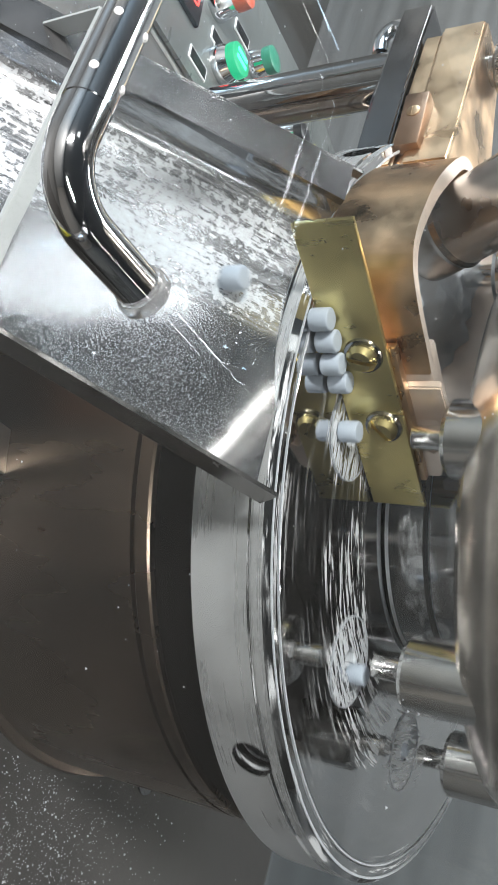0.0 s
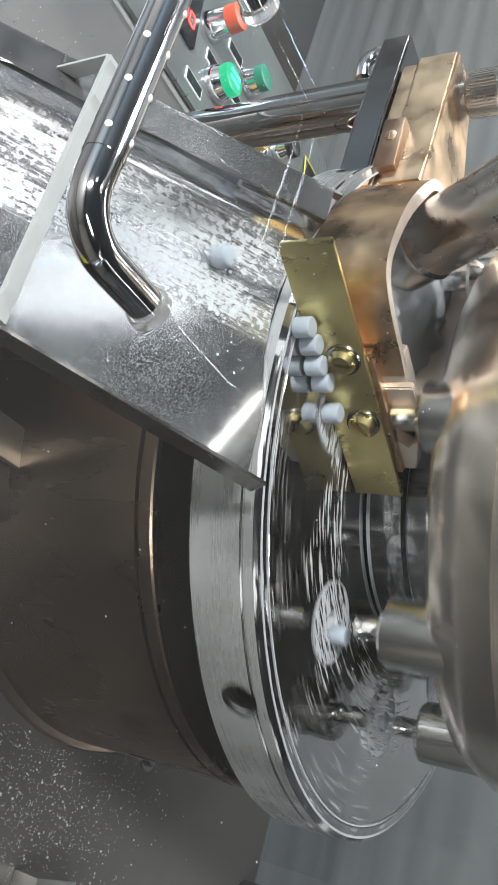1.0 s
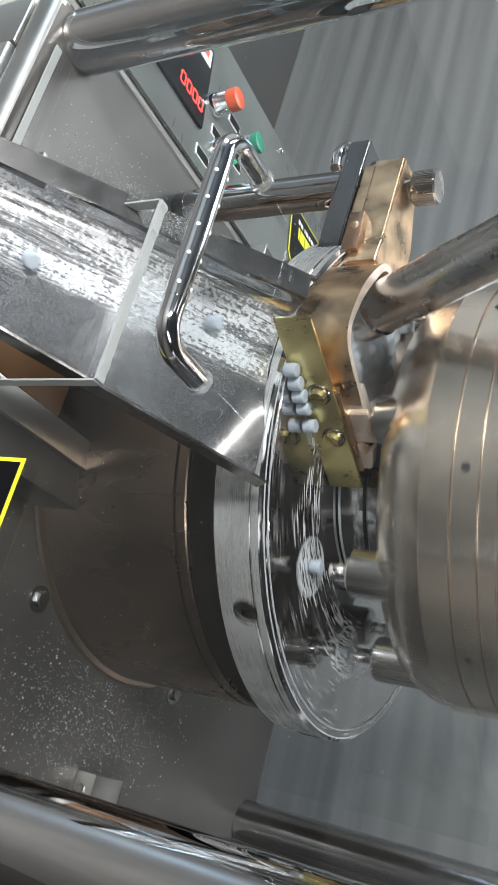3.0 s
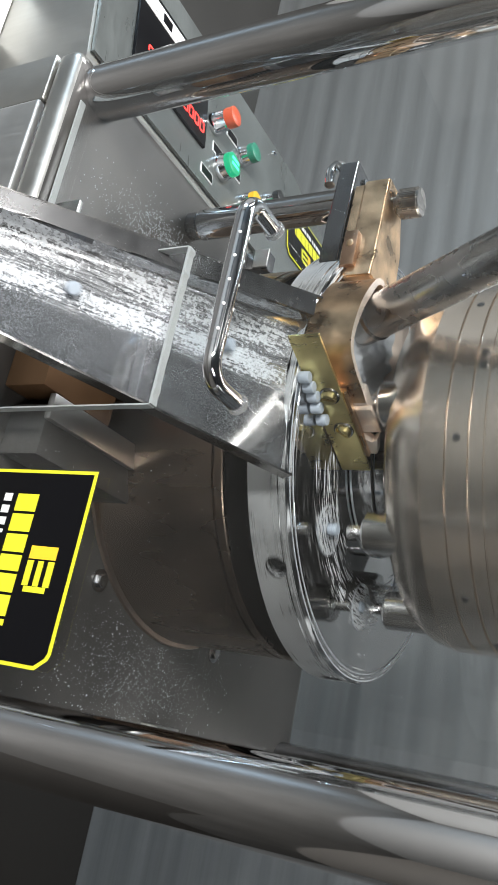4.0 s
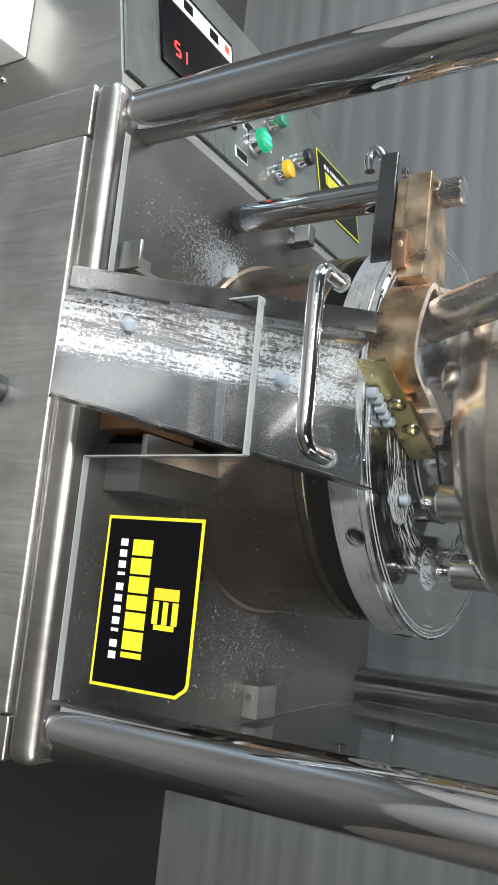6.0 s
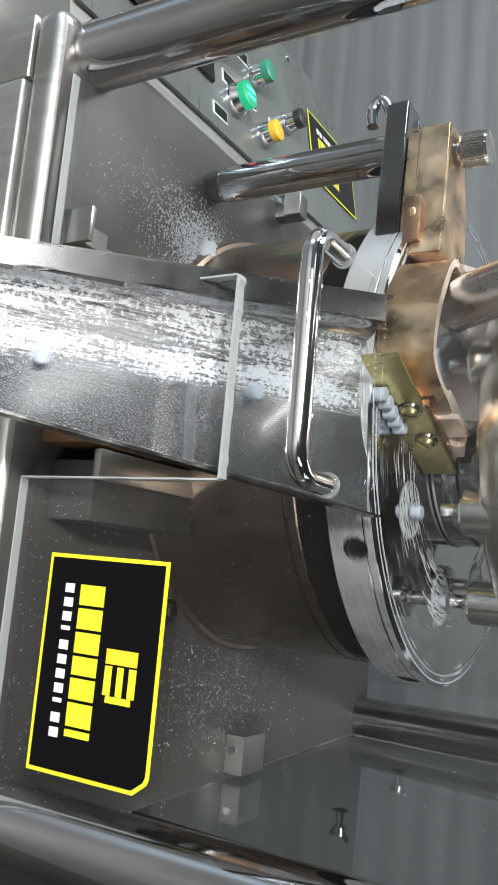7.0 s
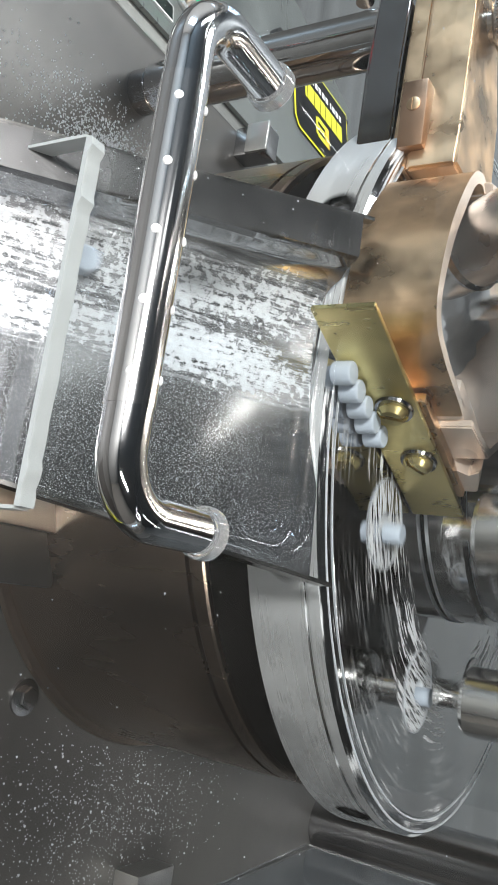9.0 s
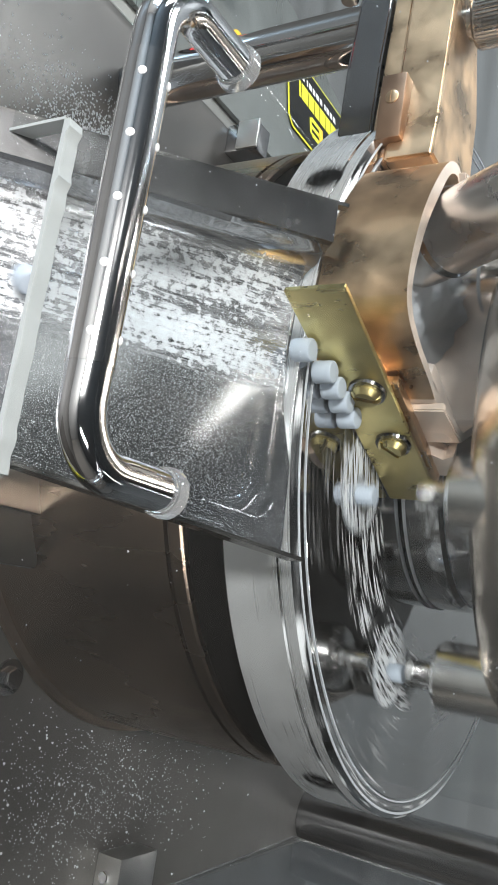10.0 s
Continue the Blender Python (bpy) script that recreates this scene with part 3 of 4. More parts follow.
    part("clamp_screw", turned(screw_head(0.0030, 0.0008, n=18), pose(-0.126, -0.1424, 1.1615, 90)), BRONZE, clamp)
    # powder heaped inside the shoe
    bm = bmesh.new()
    bmesh.ops.create_grid(bm, x_segments=110, y_segments=100, size=0.5)
    for v in bm.verts:
        x, y = -0.055 + v.co.x * 0.098, -0.121 + v.co.y * 0.094
        v.co = Vector((x, y, 1.181 - 0.019 * min(1, max(0, (x + 0.052) / 0.038)) + 0.005 * noise.noise(Vector((x * 40, y * 40, 3))) + 0.003 * noise.noise(Vector((x * 160, y * 160, 5)))))
    doomed = [v for v in bm.verts if not inside(v.co.x, v.co.y)]
    bmesh.ops.delete(bm, geom=doomed, context="VERTS")
    tagged(part("powder_heap", bm, POWDER, None, "white powder heaped inside the bronze feed shoe", 60), category="powder", kind="stuff")
    return f


SHOE_PLAN = [(-0.0875, -0.137), (-0.084, -0.150), (-0.070, -0.160), (-0.051, -0.170), (-0.030, -0.1755), (-0.018, -0.173), (-0.010, -0.162), (-0.003, -0.146), (0.002, -0.135), (0.0115, -0.108), (-0.003, -0.079), (-0.060, -0.069), (-0.100, -0.091)]


def inside(x, y):
    hit, n = False, len(SHOE_PLAN)
    for i in range(n):
        (ax, ay), (bx, by) = SHOE_PLAN[i], SHOE_PLAN[(i + 1) % n]
        if (ay > y) != (by > y) and x < (bx - ax) * (y - ay) / (by - ay) + ax:
            hit = not hit
    return hit


PIPE_FOOT, PIPE_WAY = Vector((-0.0606, -0.1338, 1.180)), Vector((-0.0729, -0.5408, 1.0)).normalized()


def hopper_pipe():
    p = thing("hopper_pipe", "dull steel feed pipe leaning out of the feed shoe", "pipe")
    q = PIPE_WAY.to_track_quat("Z", "Y").to_matrix().to_4x4()
    m = Matrix.Translation(PIPE_FOOT) @ q
    part("pipe", turned(lathe([(0.0128, -0.004), (0.0155, -0.004), (0.0158, 0.0), (0.0158, 0.34), (0.0128, 0.34), (0.0128, -0.004)], 48), m), TUBE_STEEL, p, "smudged steel pipe")
    part("weld_ring", turned(lathe([(0.0157, 0.010), (0.0168, 0.0125), (0.0157, 0.015)], 48), m), TUBE_STEEL, p)
    return p


def scraper():
    s = thing("scraper_blade", "flat brass take-off blade screwed to the feed shoe", "scraper")
    ang = math.degrees(math.atan2(BD.y, BD.x))
    L = (B1 - B0).length
    m = pose(B0.x, B0.y, ZT + 0.001, 0, 0, ang)
    part("blade", turned(box(0, L, -0.0010, 0.0010, 0, 0.0225, 0.0003, 1), m), BRASS, s)
    for at, zz in ((0.0755, 0.0145), (0.0425, 0.0150)):
        b = part("slotted_screw", screw_head(0.0058, 0.0046, n=28), BRASS, s, "slotted brass screw")
        c = B0 + BD * at + BN * 0.0010
        b.matrix_world = Matrix.Translation((c.x, c.y, ZT + zz)) @ Vector((BN.x, BN.y, 0)).to_track_quat("Z", "Y").to_matrix().to_4x4() @ pose(0, 0, 0, 0, 0, 35 + 40 * (at > 0.05))
        part("washer", lathe([(0.004, 0.0001), (0.0074, 0.0001), (0.0070, 0.0013), (0.004, 0.0013)], 28), DARK_STEEL, b)
    # distance blocks between blade and shoe
    back = -1 if BN.dot(Vector((-math.sin(radians(ang)), math.cos(radians(ang))))) > 0 else 1
    part("spacer", turned(box(0.036, 0.084, min(back * 0.0011, back * 0.0085), max(back * 0.0011, back * 0.0085), 0.004, 0.019, 0.0006), m), BRONZE, s)
    return s


def guide_post():
    g = thing("guide_post", "chrome post with a dark steel arm holding the feed shoe", "post")
    part("post", rod(0.0135, ZD + 0.0125, 1.1338, 0.001, 48, at=(-0.186, -0.111, 0)), CHROME, g)
    part("collar", rod(0.0122, ZD, ZD + 0.012, 0.001, 48, at=(-0.186, -0.111, 0)), DARK_STEEL, g, "dark turned foot of the post")
    arm = part("arm", extrude_plan([(-0.215, -0.128), (-0.212, -0.092), (-0.150, -0.090), (-0.108, -0.100), (-0.108, -0.135), (-0.150, -0.1335)], 1.1340, 1.1502, bevel=0.0012), DARK_STEEL, g, "dark polished steel arm", 50)
    k = part("knob", cut(lathe([(0, 0), (0.0075, 0), (0.0075, 0.009), (0.0110, 0.0095), (0.0118, 0.0105), (0.0118, 0.0255), (0.0108, 0.0270), (0, 0.0270)], 60), knurls()), TUBE_STEEL, g, "knurled steel knob", 25)
    k.matrix_world = pose(-0.178, -0.1125, 1.1745)
    hook = smooth_line([(-0.2140, -0.105, 1.1145), (-0.225, -0.105, 1.1135), (-0.2315, -0.105, 1.117), (-0.2320, -0.105, 1.122), (-0.226, -0.105, 1.1265), (-0.213, -0.106, 1.131)], 5)
    part("hook", sweep(hook, 0.0046, 14), CHROME, g, "bent chrome hook")
    sc = part("arm_screw", lathe([(0, 0), (0.0042, 0), (0.0042, 0.002), (0.0024, 0.002), (0.0022, 0.0004), (0, 0.0004)], 24), CHROME, g)
    sc.matrix_world = pose(-0.203, -0.112, 1.1502)
    return g


def knurls():
    bm = bmesh.new()
    for i in range(44):
        a = 2 * math.pi * i / 44
        b = box(-0.0004, 0.0004, -0.0004, 0.0004, 0.011, 0.025, 0)
        turned(b, Matrix.Rotation(a, 4, "Z") @ pose(0.0119, 0, 0, 0, 0, 45))
        me = bpy.data.meshes.new("m")
        b.to_mesh(me)
        bm.from_mesh(me)
        b.free()
    return bm


# ---- chute ----
CH_A, CH_B = Vector((-0.050, -0.183, 1.165)), Vector((-0.035, -0.359, 1.034))    # left rim, top and foot
CH_C, CH_D = Vector((0.071, -0.181, 1.165)), Vector((0.042, -0.359, 1.031))      # right rim


def chute_point(u, v):
    """u across from left to right rim, v down the slope from 0 at the table."""
    left, right = CH_A.lerp(CH_B, v), CH_C.lerp(CH_D, v)
    return left.lerp(right, u)


CH_N = (CH_B - CH_A).cross(CH_C - CH_A).normalized()
if CH_N.z < 0:
    CH_N = -CH_N
WALL_L, WALL_R = 0.015, 0.008


def chute_floor(u, v):
    """On the chute's floor: rounded up into the left wall, folded up at the right."""
    p = chute_point(u, v)
    w = (chute_point(1, v) - chute_point(0, v)).length
    x = u * w
    fold, r = 0.0092, 0.0145
    drop = WALL_L
    if x < fold:
        drop = 0.0
    elif x < fold + 0.0012:
        drop = WALL_L * 0.28 * (x - fold) / 0.0012
    elif x < fold + r:
        k = (x - fold - 0.0012) / (r - 0.0012)
        drop = WALL_L * (0.28 + 0.72 * math.sqrt(max(0.0, 1 - (1 - k) ** 2)))
    k = max(0, min(1, (u - 0.2) / 0.8))
    drop += (WALL_R - WALL_L) * k + 0.0004 * math.sin(math.pi * k)
    return p - CH_N * drop


def chute():
    c = thing("chute", "polished steel discharge chute smeared with white powder", "chute")
    us = [-0.05, -0.02, 0.02, 0.05, 0.068, 0.075, 0.082, 0.09, 0.10, 0.115, 0.13, 0.145, 0.16, 0.18, 0.20, 0.215] + [0.215 + 0.785 * i / 24 for i in range(1, 25)]
    vs = [i / 40 for i in range(41)]
    bm, top = bmesh.new(), {}
    for i, u in enumerate(us):
        for j, v in enumerate(vs):
            p = chute_floor(u, v)
            flat = math.hypot(p.x, p.y)
            if j < 12 and flat < RT + 0.0016:       # the head is cut round the table
                y = -math.sqrt(max(0.0, (RT + 0.0016) ** 2 - p.x ** 2))
                k = (y - p.y)
                p = p + (chute_point(u, 1) - chute_point(u, 0)).normalized() * (-k if k > 0 else k) * 1.0 if k > 0 else Vector((p.x, y, p.z + (p.y - y) * (-0.72)))
            top[i, j] = bm.verts.new(p)
    for i in range(len(us) - 1):
        for j in range(len(vs) - 1):
            bm.faces.new((top[i, j], top[i, j + 1], top[i + 1, j + 1], top[i + 1, j]))
    bmesh.ops.remove_doubles(bm, verts=bm.verts, dist=1e-6)
    bmesh.ops.recalc_face_normals(bm, faces=bm.faces)
    bmesh.ops.solidify(bm, geom=bm.faces, thickness=0.0012)
    trough = part("trough", bm, [CHUTE, CHUTE_LIP], c, "trough with streaks of white powder", 40)
    for f in trough.data.polygons:
        v = min(1, max(0, (f.center.y - CH_A.y) / (CH_B.y - CH_A.y)))
        a, b = chute_point(0, v), chute_point(1, v)
        f.material_index = 1 if (f.center - a).dot((b - a).normalized()) < 0.0098 else 0

    def rail(u, up, v0, v1, name):
        b = bmesh.new()
        rows = []
        for i in range(21):
            v = v0 + (v1 - v0) * i / 20
            p, side = chute_point(u, v), (chute_point(1, v) - chute_point(0, v)).normalized() * (0.0007 if u < 0.5 else -0.0007)
            low = p - CH_N * up
            rows.append([b.verts.new(q) for q in (low - side, p - side, p + side, low + side)])
        for a, d in zip(rows, rows[1:]):
            for k in range(4):
                b.faces.new((a[k], a[(k + 1) % 4], d[(k + 1) % 4], d[k]))
        b.faces.new(rows[0])
        b.faces.new(rows[-1][::-1])
        return part(name, b, CHROME_DUSTY, c, "", 30)

    rail(-0.05, 0.004, -0.02, 1.0, "side_rim")
    rail(1, 0.012, -0.02, 1.0, "side_wall")
    return c


# smudged lip; the dark surroundings it mirrors are put into its colour
CHUTE_LIP = worn_metal("dark_smudged_lip", (0.21, 0.21, 0.213), 0.25, (50, 50, 50), blotch=16, spread=0.06, bump=0.02, tint=0.6)
CHROME_DUSTY = worn_metal("dusty_chrome", (0.36, 0.35, 0.34), 0.2, (60, 60, 60), blotch=40, spread=0.12, bump=0.02)


# ---- front guard ----
def plane_plate(points, thick, y=YP):
    """An upright plate in the x-z plane from an outline, its back face at y."""
    bm = extrude_plan(points, 0, thick)
    return turned(bm, Matrix(((1, 0, 0, 0), (0, 0, -1, y), (0, 1, 0, 0), (0, 0, 0, 1))))


def front_guard():
    g = thing("front_guard", "clear acrylic guard with a cut-out for the chute", "guard")
    edge = [(0.236, ZD + 0.001), (0.066, ZD + 0.001), (0.065, 1.1195), (-0.041, 1.1200), (-0.041, ZD + 0.001), (-0.186, ZD + 0.001), (-0.186, 1.43), (0.236, 1.43)]
    pane = part("pane", plane_plate(edge, 0.005), GLASS, g, "clear acrylic sheet with powder dust", 0)
    for k, (a, b) in enumerate(zip(edge[:5], edge[1:6])):
        dx, dz = b[0] - a[0], b[1] - a[1]
        L = math.hypot(dx, dz)
        strip, rnd, wide, steps = bmesh.new(), random.Random(k), 0.0011 if k == 2 else 0.0006, 40 if k == 2 else 16
        rows = []
        for q in range(steps + 1):
            w = wide * rnd.uniform(0.75, 1.35) + (0.0009 * rnd.random() if k == 2 and q in (3, 4, 17, 33, 39, 40) else 0)
            x = 0.0003 + (L - 0.0006) * q / steps
            rows.append([strip.verts.new((x, y, z)) for y, z in ((-0.0054, -0.0004), (0.0004, -0.0004), (0.0004, w * 0.9), (-0.0054, w))])
        for c0, c1 in zip(rows, rows[1:]):
            for q in range(4):
                strip.faces.new((c0[q], c0[(q + 1) % 4], c1[(q + 1) % 4], c1[q]))
        strip.faces.new(rows[0])
        strip.faces.new(rows[-1][::-1])
        m = Matrix(((dx / L, 0, dz / L, a[0]), (0, 1, 0, YP), (dz / L, 0, -dx / L, a[1]), (0, 0, 0, 1)))
        turned(strip, m)
        part("sawn_edge", strip, FROST, g, "white sawn edge of the acrylic")
    return g


def handle():
    h = thing("door_handle", "polished chrome D-handle screwed to the acrylic guard", "handle")
    y0, z, r, xa, xb = YP - 0.0052, 1.1795, 0.0050, -0.043, 0.067
    off = 0.034
    bend = 0.013

    def arc(cx, cy, a0, a1):
        return [(cx + bend * math.cos(radians(a0 + (a1 - a0) * i / 10)), cy + bend * math.sin(radians(a0 + (a1 - a0) * i / 10)), z) for i in range(11)]

    line = [(xa, y0 - 0.003, z), (xa, y0 - off + bend, z)] + arc(xa + bend, y0 - off + bend, 180, 270)
    part("elbow", sweep(line + [(xa + 0.020, y0 - off, z)], r * 1.0, 28), CHROME, h)
    line = [(xb, y0 - 0.003, z), (xb, y0 - off + bend, z)] + arc(xb - bend, y0 - off + bend, 0, -90)
    part("elbow", sweep(line + [(xb - 0.020, y0 - off, z)], r * 1.0, 28), CHROME, h)
    grip = part("grip", sweep([(xa + 0.020, y0 - off, z), (xb - 0.020, y0 - off, z)], r * 1.035, 32), GRIP, h, "satin chrome grip tube")
    for x in (xa, xb):
        part("foot", turned(lathe([(0, 0), (0.0056, 0), (0.0062, 0.0008), (0.0061, 0.0030), (0.0056, 0.0042), (0, 0.0042)], 24), pose(x, y0 + 0.0001, z, 90)), CLEAR, h, "clear plastic washer")
    # rows of white dots: lamp reflections on the grip, put into shape and colour
    for i in range(5):
        for a in (118, 30):
            x = xa + 0.026 + 0.0145 * i
            s = part("glint_dot", lathe([(0, 0.0006), (0.0007, 0.0004), (0.0010, 0)], 12), LABEL_WHITE, grip, "tiny white dot for a lamp's reflection")
            d = Vector((0, -math.cos(radians(a)), math.sin(radians(a))))
            s.matrix_world = Matrix.Translation(Vector((x, y0 - off, z)) + d * r * 1.03) @ d.to_track_quat("Z", "Y").to_matrix().to_4x4()
    return h


def sticker(m, name_label):
    """The maker's sticker: black with a yellow rim; lettering as bars."""
    s = thing("maker_sticker", name_label, "sticker", m)
    w, h = 0.113, 0.0795

    def flat(x0, x1, z0, z1, y, material, name, label=""):
        return part(name, box(x0, x1, -y - 0.0003, -y, z0, z1, 0), material, s, label, 0)

    def sheet(e, y, material, name, label=""):
        bm = extrude_plan([(e, e), (w - e, e), (w - e, h - 0.009 - e * 0.4), (w - 0.006 - e * 0.4, h - 0.0012 - e), (w - 0.009 - e * 0.4, h - e), (e, h - e)], 0, 0.0003)
        part(name, turned(bm, Matrix(((1, 0, 0, 0), (0, 0, -1, -y), (0, 1, 0, 0), (0, 0, 0, 1)))), material, s, label, 0)

    sheet(0.0006, -0.00032, LABEL_BLACK, "backing")
    sheet(0, 0.0, LABEL_YELLOW, "border", "bright yellow border")
    sheet(0.0022, 0.0004, LABEL_BLACK, "field")
    # rows of bars in place of the name
    for i, wd in enumerate((9, 9, 9, 8, 9, 10, 3)):
        x = 0.0155 + sum((9, 9, 9, 8, 9, 10, 3)[:i]) * 0.00118 + i * 0.00165
        flat(x, x + wd * 0.00118, 0.024, 0.0405, 0.0008, LABEL_YELLOW, "name_bar")
    for i in range(11):
        x = 0.0155 + i * 0.0074
        flat(x, x + (0.0048 if i not in (3, 8) else 0.0022), 0.0135, 0.0195, 0.0008, LABEL_WHITE, "name_bar")
    for x0, x1, z0, z1, c in ((0.046, 0.0535, 0.046, 0.066, LABEL_ORANGE), (0.0545, 0.069, 0.046, 0.0505, LABEL_YELLOW), (0.0545, 0.069, 0.0540, 0.0580, LABEL_YELLOW), (0.0545, 0.069, 0.0615, 0.0660, LABEL_YELLOW), (0.0692, 0.0725, 0.048, 0.064, LABEL_YELLOW)):
        flat(x0, x1, z0, z1, 0.0008, c, "emblem")
    return s


# ---- console at the side of the deck ----
def console():
    c = thing("control_console", "dark grey steel control console with push buttons", "console")
    slope = 0.178

    def z_at(x):
        return 0.965 + (x + 0.25) * slope

    tilt = -math.degrees(math.atan(slope))

    def on(x, y, lift=0.0):
        return Matrix.Translation((x, y, z_at(x) + lift)) @ pose(0, 0, 0, 0, tilt, 0)

    body = part("body", extrude_plan([(-0.43, -0.266), (-0.2285, -0.266), (-0.2285, 0.235), (-0.395, 0.235), (-0.43, 0.12)], 0.35, 1.0), CONSOLE_STEEL, c, "brushed steel console body", 0)
    for v in body.data.vertices:
        if v.co.z > 0.9:
            v.co.z = z_at(v.co.x)
    face = part("face_plate", extrude_plan([(-0.425, -0.262), (-0.251, -0.262), (-0.251, 0.228), (-0.390, 0.228), (-0.425, 0.115)], 0.0, 1.0), PANEL_GREY, c, "grey face plate", 0)
    for v in face.data.vertices:
        v.co.z = z_at(v.co.x) + (0.004 if v.co.z > 0.5 else 0.0005)

    def button(x, y, h, r, cap, label, core=None):
        b = part("push_button", lathe([(0, 0), (r * 1.18, 0), (r * 1.22, 0.002), (r * 1.1, 0.006), (r * 0.98, h * 0.6), (0, h * 0.6)], 32), CHROME, c, label)
        b.matrix_world = on(x, y, 0.004)
        k = part("cap", lathe([(0, h * 0.55), (r * 0.94, h * 0.55), (r, h * 0.7), (r * 0.96, h * 0.95), (r * 0.7, h), (0, h)], 32), cap, b)
        if core:
            for dx in (-0.0034, 0.0034):
                part("lit_bar", box(dx - 0.0015, dx + 0.0015, -0.0065, 0.0065, h, h + 0.0006, 0), core, b)

    button(-0.294, -0.060, 0.018, 0.0125, LIT_GREEN, "lit green indicator button", LIT_CORE)
    button(-0.336, -0.078, 0.028, 0.0105, RED, "red push button in a chrome ring")
    button(-0.343, -0.018, 0.020, 0.0105, GREEN, "green push button in a chrome ring")
    button(-0.288, -0.008, 0.018, 0.0100, YELLOW, "yellow push button in a chrome ring")
    button(-0.330, 0.045, 0.020, 0.0095, BLACK, "black rotary knob in a chrome ring")
    for x, y in ((-0.310, -0.066), (-0.312, -0.030), (-0.352, -0.040), (-0.310, 0.018), (-0.268, -0.085)):
        p = part("name_plate", box(-0.006, 0.006, -0.011, 0.011, 0.0, 0.001, 0), LABEL_WHITE, c, "small white name plate")
        p.matrix_world = on(x, y, 0.004)
        q = part("plate_field", box(-0.0048, 0.0048, -0.0098, 0.0098, 0.001, 0.0014, 0), LABEL_BLACK, p)
    d = part("display", box(-0.052, 0.046, -0.062, 0.060, 0, 0.0035, 0.001), LABEL_BLACK, c, "black counter display")
    d.matrix_world = on(-0.335, -0.155, 0.004)
    part("key_strip", box(-0.046, -0.026, -0.058, 0.056, 0.0035, 0.0042, 0), LABEL_WHITE, d, "pale strip with keys")
    for i in range(5):
        part("key", box(-0.041, -0.031, -0.050 + i * 0.022, -0.036 + i * 0.022, 0.0042, 0.0050, 0), LABEL_BLACK if i % 2 else LABEL_WHITE, d)
    part("lamp_key", box(-0.040, -0.032, 0.042, 0.050, 0.0042, 0.0052, 0), RED, d)

    def digit(cx, cy, segs, s=1.0):
        w, hgt, t = 0.0034 * s, 0.0060 * s, 0.0007 * s
        places = {"a": (0, hgt, 1), "g": (0, 0, 1), "d": (0, -hgt, 1), "b": (w, hgt / 2, 0), "c": (w, -hgt / 2, 0), "e": (-w, -hgt / 2, 0), "f": (-w, hgt / 2, 0)}
        for k in segs:
            y, x, flat = places[k]
            hx, hy = (t, w * 0.8) if flat else (hgt * 0.42, t)
            part("segment", box(cx - x - hx, cx - x + hx, cy + y - hy, cy + y + hy, 0.0036, 0.0042, 0), LIT_RED, d, "lit red segment")

    for i in range(4):
        digit(0.026, 0.020 + 0.0102 * i, "abcdef")
    for i, segs in enumerate(("acdfg", "bc")):
        digit(0.022, -0.040 + 0.0102 * i, segs, 1.1)
    for x, y in ((-0.415, 0.062), (-0.372, 0.214), (-0.361, -0.250), (-0.262, 0.215), (-0.415, -0.250)):
        s = part("face_screw", screw_head(0.0032, 0.0018, n=16), CHROME, c)
        s.matrix_world = on(x, y, 0.004)
    w = part("switch_box", box(-0.355, -0.289, -0.298, -0.2662, 0.812, 0.852, 0.003, 2), WHITE_PLASTIC, c, "white plastic switch box")
    part("switch_lid", box(-0.353, -0.291, -0.3025, -0.2984, 0.814, 0.850, 0.002, 2), WHITE_PLASTIC, w)
    for x, z in ((-0.275, 0.825), (-0.345, 0.930)):
        b = part("body_bolt", turned(screw_head(0.004, 0.003, n=16), pose(x, -0.2662, z, 90)), CHROME, c)
    return c


def mound(cx, cy, z, r, h, label, seed):
    """A small loose heap of powder."""
    bm = lathe([(r * 1.0, 0), (r * 0.8, h * 0.25), (r * 0.5, h * 0.7), (r * 0.2, h * 0.95), (0, h)], 26, at=(cx, cy, z))
    for v in bm.verts:
        k = 1 + 0.45 * noise.noise(Vector((v.co.x * 160 + seed, v.co.y * 160, v.co.z * 90)))
        v.co.x, v.co.y = cx + (v.co.x - cx) * k, cy + (v.co.y - cy) * k
    tagged(part("powder_mound", bm, POWDER, None, label, 60), category="powder", kind="stuff")


def small_fittings():
    b = thing("pane_bracket", "small polished steel bracket holding the guard", "bracket", pose(-0.088, -0.262, ZD))
    part("plate", box(-0.012, 0.010, -0.004, 0.0, 0, 0.022, 0.0008), STEEL, b)
    part("foot", box(-0.010, 0.010, 0.0003, 0.034, 0.0, 0.003, 0.0006), STEEL, b)
    part("cheek", extrude_plan([(0.006, 0.0003), (0.010, 0.0003), (0.010, 0.030), (0.006, 0.030)], 0.0032, 0.016), STEEL, b)
    k = thing("side_bracket", "small folded steel block on the deck", "bracket", pose(0.253, 0.0, ZD))
    part("block", box(-0.015, 0.015, -0.017, 0.018, 0, 0.017, 0.001), STEEL, k)
    part("bolt", turned(hex_bolt(0.0035, 0.003), pose(-0.004, -0.0172, 0.008, 90)), CHROME, k)
    s = thing("chute_support", "plain steel box bracket under the chute", "bracket", pose(0.052, -0.195, ZD))
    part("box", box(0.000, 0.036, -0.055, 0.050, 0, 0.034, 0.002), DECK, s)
    part("rail", box(-0.006, 0.012, -0.058, 0.048, 0.0345, 0.040, 0.001), STEEL, s)
    f = thing("copper_plate", "reddish brown metal plate under the chute", "plate", pose(0.0, -0.20, ZD))
    part("plate", box(-0.036, 0.044, -0.062, 0.01, 0.0, 0.036, 0.002), WOOD, f)


